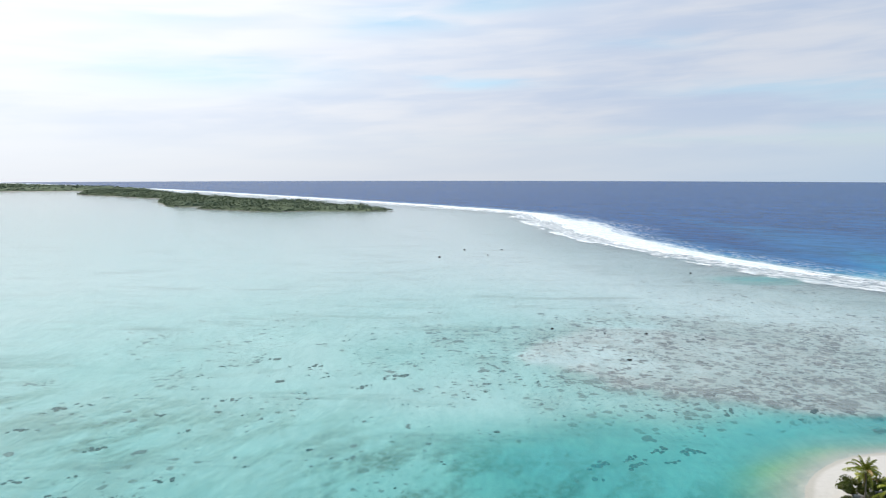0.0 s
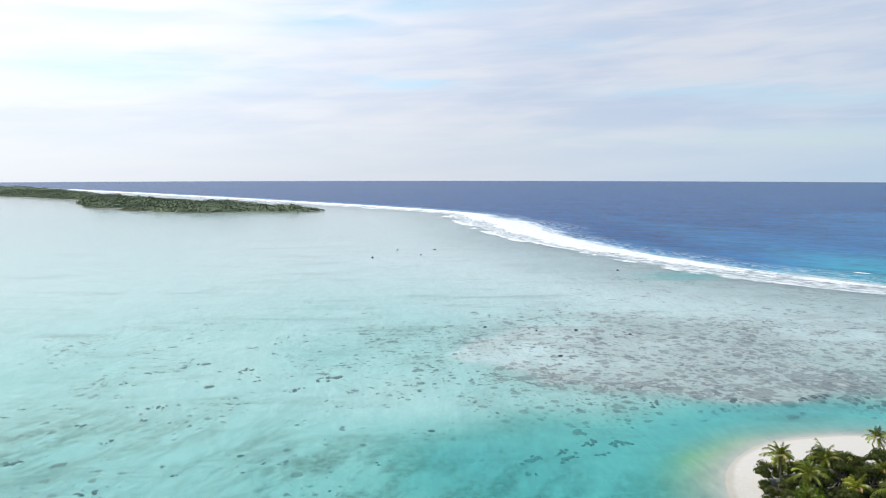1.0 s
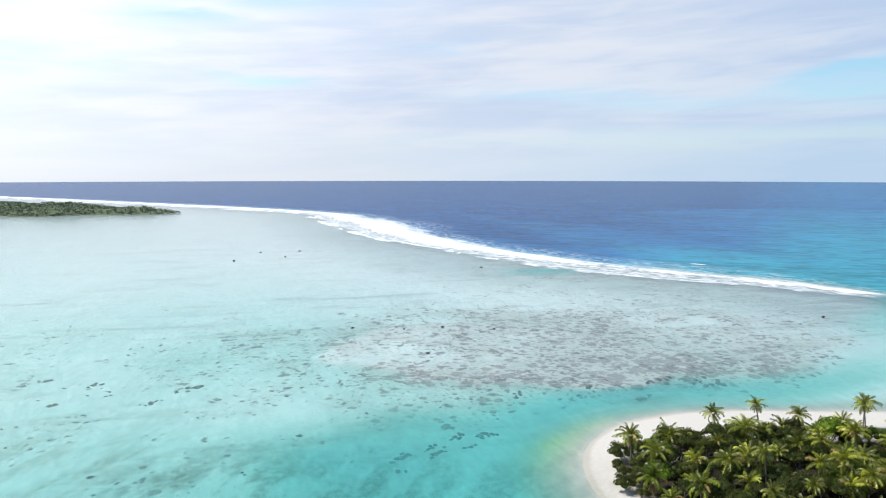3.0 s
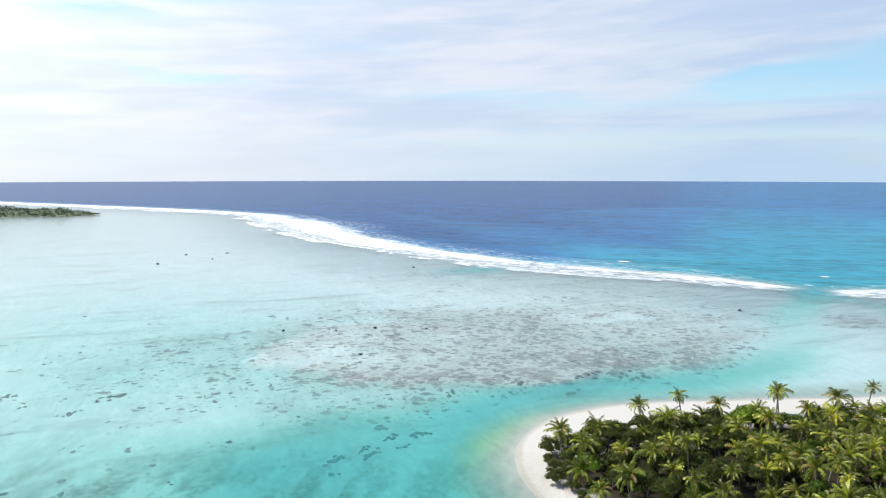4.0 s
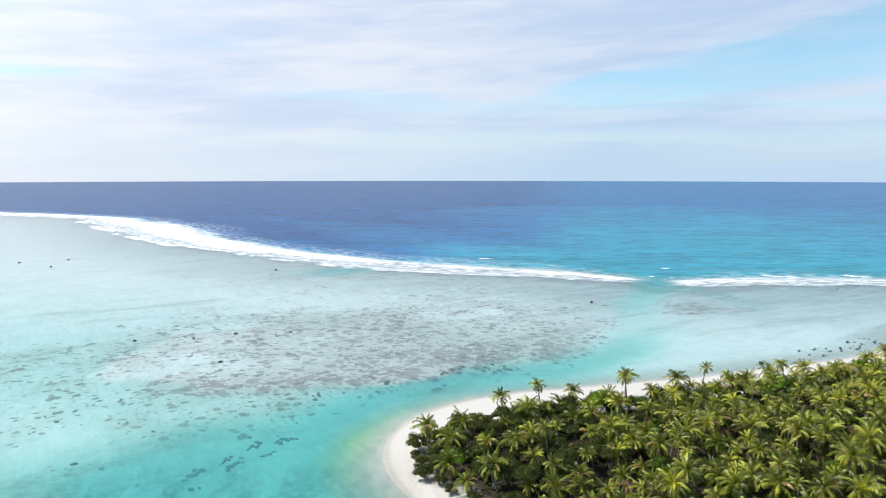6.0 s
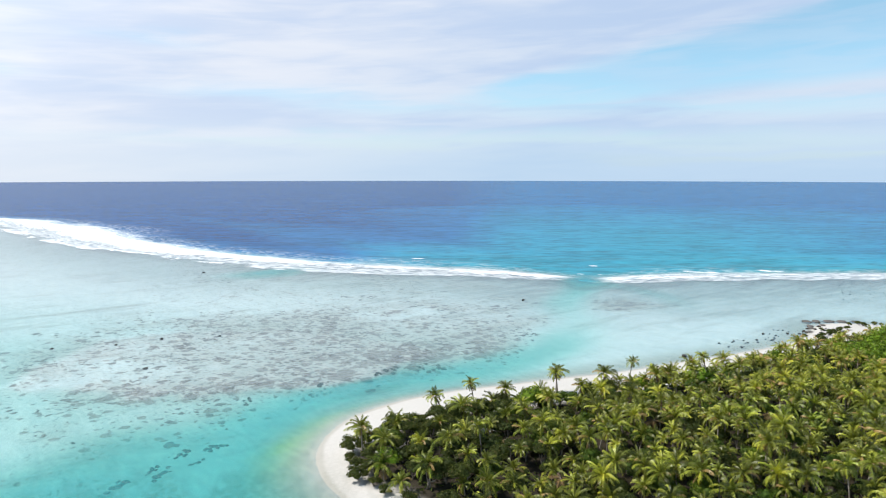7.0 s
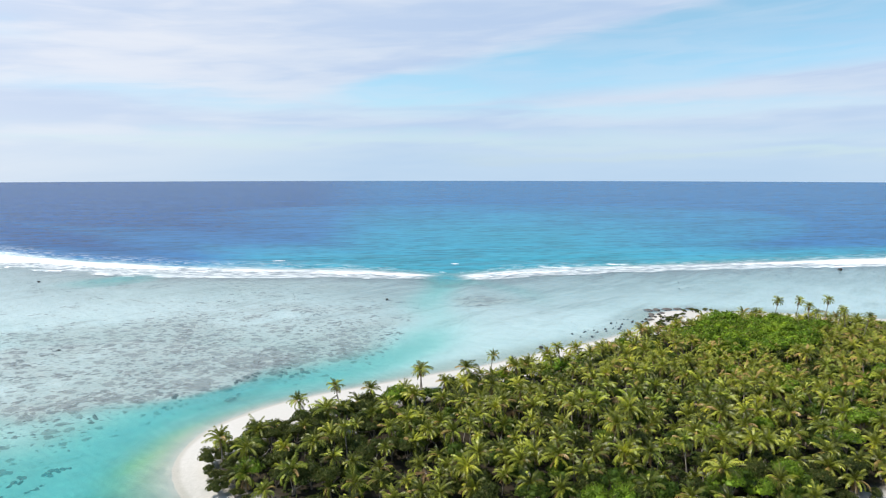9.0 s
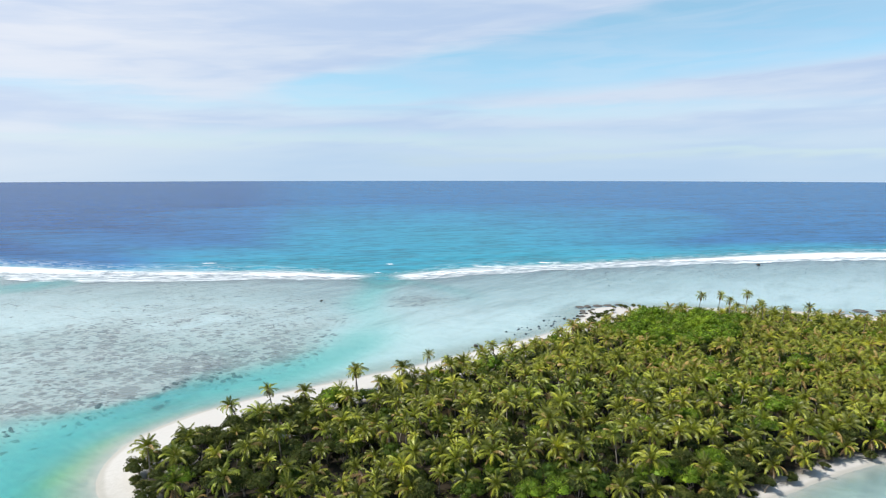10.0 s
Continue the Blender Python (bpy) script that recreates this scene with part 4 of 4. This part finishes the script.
for i in order:
    x, y, k, edge = tree_spots[i]
    turn, size = rng.uniform(0, 6.283), rng.uniform(0.8, 1.15) * (0.8 if edge < 1 else 1.0) * (0.8 if x > 232 and edge < 2 else 1.05 if math.hypot((x - 246) / 30, (y - 66) / 20) < 1 else 0.75 if x > 232 else 1.0)
    if i not in singles:
        tree_wait.setdefault(k, []).append((x, y, tree_z[i], turn, size))
        continue
    m = Matrix.Translation((x, y, tree_z[i])) @ Matrix.Rotation(turn, 4, "Z") @ Matrix.Diagonal((size, size, size, 1))
    if k not in tree_proto:
        shrub = TREES[k][0] < 3.6
        root = new("shrub" if shrub else "broadleaf_tree")
        trunk, crown = tree_shapes_of[k]
        part("stems" if shrub else "trunk", trunk, [TWIG], root, "", True)
        part("crown", crown, [TREES[k][4]], root)
        tagged(root, "low grey-green shore shrub at the edge of the palms" if shrub else "bushy broad-leaved tree with a dense green crown",
               "shrub" if shrub else "tree", "shrubs of the island" if shrub else "trees of the island")
        root.matrix_basis = m
        tree_proto[k] = root
    else:
        copy_thing(tree_proto[k], Matrix()).matrix_basis = m
green_wait = {k: p for k, p in tree_wait.items() if TREES[k][4] is LEAF}
dark_wait = {k: p for k, p in tree_wait.items() if TREES[k][4] is DARK_LEAF}
grey_wait = {k: p for k, p in tree_wait.items() if TREES[k][4] is GREY_LEAF}
thin_shapes = {k: tree_shapes(np.random.default_rng(400 + k), t[0], t[1], int(t[2] * 0.28), t[3] * 1.75, low=0.3 if t[0] > 4 else 0.1) for k, t in enumerate(TREES)}
grove("bright_thicket", thin_shapes, green_wait, (0, 1), [TWIG, LEAF], "thicket of bright green broad-leaved trees among palms", "thicket")
grove("dark_thicket", thin_shapes, dark_wait, (0, 1), [TWIG, DARK_LEAF], "thicket of dark green broad-leaved trees below palms", "thicket")
grove("shore_thicket", thin_shapes, grey_wait, (0, 1), [TWIG, GREY_LEAF], "thicket of grey-green shore shrubs behind the beach", "thicket")

# withered palms, bare trees and driftwood
for x, y, tall in ((97, 99, 3.4), (92, 79, 4.2), (128, 84, 4.4), (150, 70, 4.8), (172, 88, 4.5), (186, 60, 5.0), (205, 44, 4.6), (168, 40, 4.4), (225, 70, 5.2)):
    r4 = np.random.default_rng(int(x * 7 + y))
    root = new("withered_palm")
    trunk, _, _ = palm_shapes(r4, tall)
    fronds = Shape()
    top = np.vstack(trunk.v)[-6:].mean(0)
    for k in range(15):
        frond(fronds, r4, top, k * 2.4, math.radians(r4.uniform(-60, 20)), r4.uniform(2.0, 2.9), r4.uniform(0.6, 1.2), 0, 10, 0.55)
    part("trunk", trunk, [BARK], root, "", True)
    part("fronds", fronds, [DRY_FROND], root)
    root.location = (x, y, heights([(x, y)])[0])
    tagged(root, "withered palm with drooping brown fronds among green ones", "palm tree", "withered palms")
BLEACHED = bark_material("bleached_wood", (0.42, 0.38, 0.35), (0.62, 0.58, 0.54))
for x, y, tall in ((103.5, 114, 2.4), (80.5, 113.5, 3.2), (101.5, 111.5, 2.0)):
    r4 = np.random.default_rng(int(x * 5 + y))
    root, stem, twigs = new("bare_tree"), Shape(), Shape()
    tube(stem, [(0, 0, -0.3), (0.1, 0.05, tall * 0.3), (0.2, 0.0, tall * 0.5)], [0.16, 0.13, 0.10], 6)
    for k in range(9):
        a, r = k * 2.4, tall * r4.uniform(0.35, 0.6)
        mid = np.array((0.2 + r * 0.5 * math.cos(a), r * 0.5 * math.sin(a), tall * r4.uniform(0.55, 0.75)))
        tube(twigs, [(0.18, 0, tall * r4.uniform(0.35, 0.5)), mid, mid + np.array((r * 0.5 * math.cos(a + 0.4), r * 0.5 * math.sin(a + 0.4), tall * r4.uniform(0.0, 0.3)))], [0.07, 0.05, 0.02], 5)
    part("trunk", stem, [BLEACHED], root, "", True)
    part("branches", twigs, [BLEACHED], root, "", True)
    root.location = (x, y, heights([(x, y)])[0])
    tagged(root, "bare grey tree with bleached forked branches", "dead tree", "bare trees")
for x, y, a, long in ((71.0, 114.2, 0.5, 2.6), (71.2, 116.2, 1.1, 2.0), (71.5, 112.6, 0.2, 1.6)):
    log = Shape()
    tube(log, [(0, 0, 0.1), (long * 0.5, 0.1, 0.14), (long, 0.0, 0.22)], [0.13, 0.12, 0.07], 7)
    ob = new("driftwood", log.mesh("driftwood", [BLEACHED], True))
    ob.matrix_basis = Matrix.Translation((x, y, heights([(x, y)])[0])) @ Matrix.Rotation(a, 4, "Z")
    tagged(ob, "bleached driftwood log lying on white beach sand", "driftwood", "driftwood on the beach")

# low growth on the floor of the woods
low = Shape()
spots = rng.uniform(WOODS.min(0), WOODS.max(0), (60000, 2))
spots = spots[(inside(spots[:, 0], spots[:, 1], WOODS) > 2.5) & facing(spots[:, 0], spots[:, 1])]
spots = spots[grain(spots[:, 0], spots[:, 1], 7.0, 9) > 0.25][:14000]
ups = np.zeros((len(spots), 3))
ups[:, 2] = 1.0
leaves(low, rng, np.column_stack([spots, heights(spots) + rng.uniform(0.1, 1.5, len(spots)) * grain(spots[:, 0], spots[:, 1], 5.0, 3)]), ups, 0.6)
tagged(new("undergrowth", low.mesh("undergrowth", [GREY_LEAF])), "low green undergrowth covering the floor of the palm woods", "undergrowth", kind="stuff")

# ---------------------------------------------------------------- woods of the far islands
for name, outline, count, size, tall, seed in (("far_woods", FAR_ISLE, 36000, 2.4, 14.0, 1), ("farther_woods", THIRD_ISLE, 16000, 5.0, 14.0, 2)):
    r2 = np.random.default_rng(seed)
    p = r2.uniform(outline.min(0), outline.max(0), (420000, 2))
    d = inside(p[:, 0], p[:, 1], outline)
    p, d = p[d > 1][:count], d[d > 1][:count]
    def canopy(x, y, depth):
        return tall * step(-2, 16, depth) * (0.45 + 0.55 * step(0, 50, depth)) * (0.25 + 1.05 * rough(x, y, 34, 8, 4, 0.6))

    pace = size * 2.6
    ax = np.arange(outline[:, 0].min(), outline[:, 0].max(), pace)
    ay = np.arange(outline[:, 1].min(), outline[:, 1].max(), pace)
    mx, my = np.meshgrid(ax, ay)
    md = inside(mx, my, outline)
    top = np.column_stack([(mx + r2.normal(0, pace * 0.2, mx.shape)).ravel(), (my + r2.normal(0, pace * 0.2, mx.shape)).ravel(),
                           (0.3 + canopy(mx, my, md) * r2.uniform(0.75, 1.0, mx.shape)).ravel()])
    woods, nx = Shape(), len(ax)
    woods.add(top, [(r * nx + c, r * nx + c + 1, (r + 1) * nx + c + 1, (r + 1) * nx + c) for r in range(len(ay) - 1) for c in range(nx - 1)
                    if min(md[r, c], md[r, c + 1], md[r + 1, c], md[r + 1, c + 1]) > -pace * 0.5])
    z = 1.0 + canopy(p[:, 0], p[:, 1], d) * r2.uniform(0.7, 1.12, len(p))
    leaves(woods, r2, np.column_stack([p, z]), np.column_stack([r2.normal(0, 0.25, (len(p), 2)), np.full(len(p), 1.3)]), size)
    tagged(new(name, woods.mesh(name, [HAZED_LEAF])), "low woods in haze-paled green covering a distant flat coral island", "woods", kind="stuff")

# ---------------------------------------------------------------- rocks and coral heads
r3 = np.random.default_rng(21)
ROCKS = [(60, 220, 0.7), (41.8, 265, 0.75), (60.5, 257.5, 0.6), (75.8, 256.6, 0.7), (-3.2, 493, 1.1), (45, 541, 0.9), (16, 541, 0.8),
         (32, 507, 0.8), (148, 415, 0.75), (94, 248, 0.5), (233.8, 230, 0.75), (203, 124.7, 0.95), (488, 87, 1.3)]
rock_meshes = [boulder(r3, 1.0) for _ in range(5)]
for me in rock_meshes:
    me.materials.append(ROCK)


ledge_meshes = [boulder(r3, 1.0, 0.22) for _ in range(3)]
for me in ledge_meshes:
    me.name = "rock_ledge"
    me.materials.append(LEDGE)


def rocks(places, label, group, name="boulder", dip=0.25):
    for (x, y, size), z in zip(places, heights([q[:2] for q in places])):
        ob = new(name, ledge_meshes[int(r3.integers(0, 3))] if "ledge" in name else rock_meshes[int(r3.integers(0, 5))])
        ob.matrix_basis = (Matrix.Translation((x, y, max(z, -0.35) + size * dip)) @ Matrix.Rotation(r3.uniform(0, 6.28), 4, "Z")
                           @ Matrix.Diagonal((size, size, size, 1)))
        tagged(ob, label, "rock", group)


def strewn(count, a, b, jitter, small, large):
    out = []
    for _ in range(count):
        t = r3.uniform(0, 1)
        out.append((a[0] + (b[0] - a[0]) * t + r3.normal(0, jitter), a[1] + (b[1] - a[1]) * t + r3.normal(0, jitter), r3.uniform(small, large)))
    return out


rocks(ROCKS, "dark weathered reef boulder standing out of the shallow lagoon", "boulders in the lagoon")
rocks(strewn(34, (226, 122), (268, 121), 4, 0.2, 0.6), "dark reef stone lying in shallow water off the beach", "stones off the beach")
rocks(strewn(16, (262, 113), (300, 115), 3, 0.3, 0.8), "dark reef stone lying on the sand spit", "stones on the spit")
rocks(strewn(90, (345, 180), (540, 30), 15, 0.15, 0.45), "dark stone strewn on the pale reef flat", "stones on the reef flat")
rocks([(289, 124, 2.2), (292, 121.5, 2.6), (296, 118.5, 2.4), (300, 115, 2.4), (304, 111, 2.2), (281, 119, 2.2), (277, 117, 1.8), (285, 116, 1.6), (270, 114.5, 1.6), (262, 113, 1.2),
       (340, 16, 2.5), (350, 20, 3), (356, 12, 2.6)], "low dark ledge of eroded reef rock at the island's end", "ledges at the island's end", "rock_ledge", 0.1)

HEADS = [(134, 168.5, 3.2), (129, 170, 2.4), (120, 173, 2.6), (113, 172, 2.0), (94, 171.5, 2.6), (73, 174, 2.4), (55.9, 151.7, 1.9), (49.1, 152, 2), (50, 145.8, 1.4), (41.9, 144.1, 2.6), (41.1, 147.6, 1.6), (32.7, 144.5, 2.6), (32.4, 138.3, 1.3), (57.4, 151.4, 1.5),
         (-40, 216, 2), (-56, 224, 2.5), (-49, 215, 1.2), (-70, 216, 1.5), (-49, 199, 2.2), (-14, 205, 3), (-24, 194, 2), (-58, 183, 2),
         (-65, 185, 1.2), (-58, 174, 1.5), (-72, 172, 1.5), (-94, 179, 1.5), (-100, 176, 2.2), (-102, 160, 2), (-62, 160, 1.5),
         (-78, 150, 2), (-85, 134, 2.2), (-74, 126, 1.6), (-56, 134, 1.5), (-30, 150, 1.2)]
MINOR = [(-18, 204), (-21, 197), (-102, 173), (-76, 127), (-58, 134), (-63, 127), (-42, 141), (-33, 150), (-24, 145), (-4, 164), (16, 196), (6, 185),
         (16, 208), (-51, 172), (31, 172), (-10, 131), (0, 144), (-20, 238), (-31, 232), (-41, 206), (-36, 208), (-14, 184), (-80, 185),
         (-84, 184), (-91, 185), (-71, 192), (-70, 204), (-75, 136)]
coral_meshes = [boulder(r3, 1.0, 0.45) for _ in range(6)]
for me in coral_meshes:
    me.name = "coral_head"
    me.materials.append(CORAL)
lots = HEADS + [(x, y, 0.9) for x, y in MINOR] + [(r3.uniform(-120, 30), r3.uniform(150, 330), r3.uniform(0.5, 1.3)) for _ in range(44)]
clumps = []
for x, y, s in lots:
    for k in range(2 if s < 1.4 else 6):
        along_d, side_d = r3.normal(0, s * 0.75), r3.normal(0, s * 0.38)
        clumps.append((x + 0.86 * along_d + 0.5 * side_d, y + 0.5 * along_d - 0.86 * side_d, s * (0.32 if s >= 1.4 else 0.45) * r3.uniform(0.5, 1.2)))
for (x, y, q), z in zip(clumps, heights([c[:2] for c in clumps])):
    ob = new("coral_head", coral_meshes[int(r3.integers(0, 6))])
    ob.matrix_basis = Matrix.Translation((x, y, z)) @ Matrix.Rotation(r3.uniform(0, 6.28), 4, "Z") @ Matrix.Diagonal((q, q, min(q, 1.4 * -z), 1))
    tagged(ob, "dark brown coral head on the pale lagoon floor", "coral", "coral heads of the lagoon")

# low coral colonies, side by side on the shelf and loose round it
patches = Shape()
tries = r3.uniform((-140, 140), (330, 420), (66000, 2))
bed, share, _, _, _, _, _ = seabed(tries[:, 0], tries[:, 1])
clump = grain(tries[:, 0], tries[:, 1], 12.0, 71) * 0.4 + grain(tries[:, 0], tries[:, 1], 4.0, 72) * 0.6
take = (share > 0.03) & (bed < -0.25) & (r3.uniform(0, 1, len(tries)) < np.clip(share, 0, 1) * 1.1 * step(0.58, 0.70, clump + 0.26 * share + 0.10 * step(205, 178, tries[:, 1]) * (share > 0.4)))
for (x, y), z in zip(tries[take], bed[take]):
    k = 11
    a = np.arange(k) * 2 * math.pi / k + r3.uniform(0, 1)
    size = r3.uniform(0.4, 1.3) * (1.9 if r3.uniform() < 0.15 else 1.0)
    long, turn = r3.uniform(0.5, 0.9), r3.uniform(0, 3.14)
    rim = size * r3.uniform(0.5, 1.3, k)
    tall = min(r3.uniform(0.05, 0.13), -0.6 * z)

    def ring_at(f, h):
        px, py = np.cos(a) * rim * f, np.sin(a) * rim * f * long
        return np.column_stack([x + px * math.cos(turn) - py * math.sin(turn), y + px * math.sin(turn) + py * math.cos(turn),
                                z + h * r3.uniform(0.8, 1.2, k)])

    patches.add(np.vstack([ring_at(1.0, -0.05), ring_at(0.60, tall)]),
                [(i, (i + 1) % k, k + (i + 1) % k, k + i) for i in range(k)] + [tuple(range(k, 2 * k))])
tagged(new("coral_colonies", patches.mesh("coral_colonies", [COLONY])), "grey-brown coral colonies crowded on the shallow reef flat", "coral", kind="stuff")
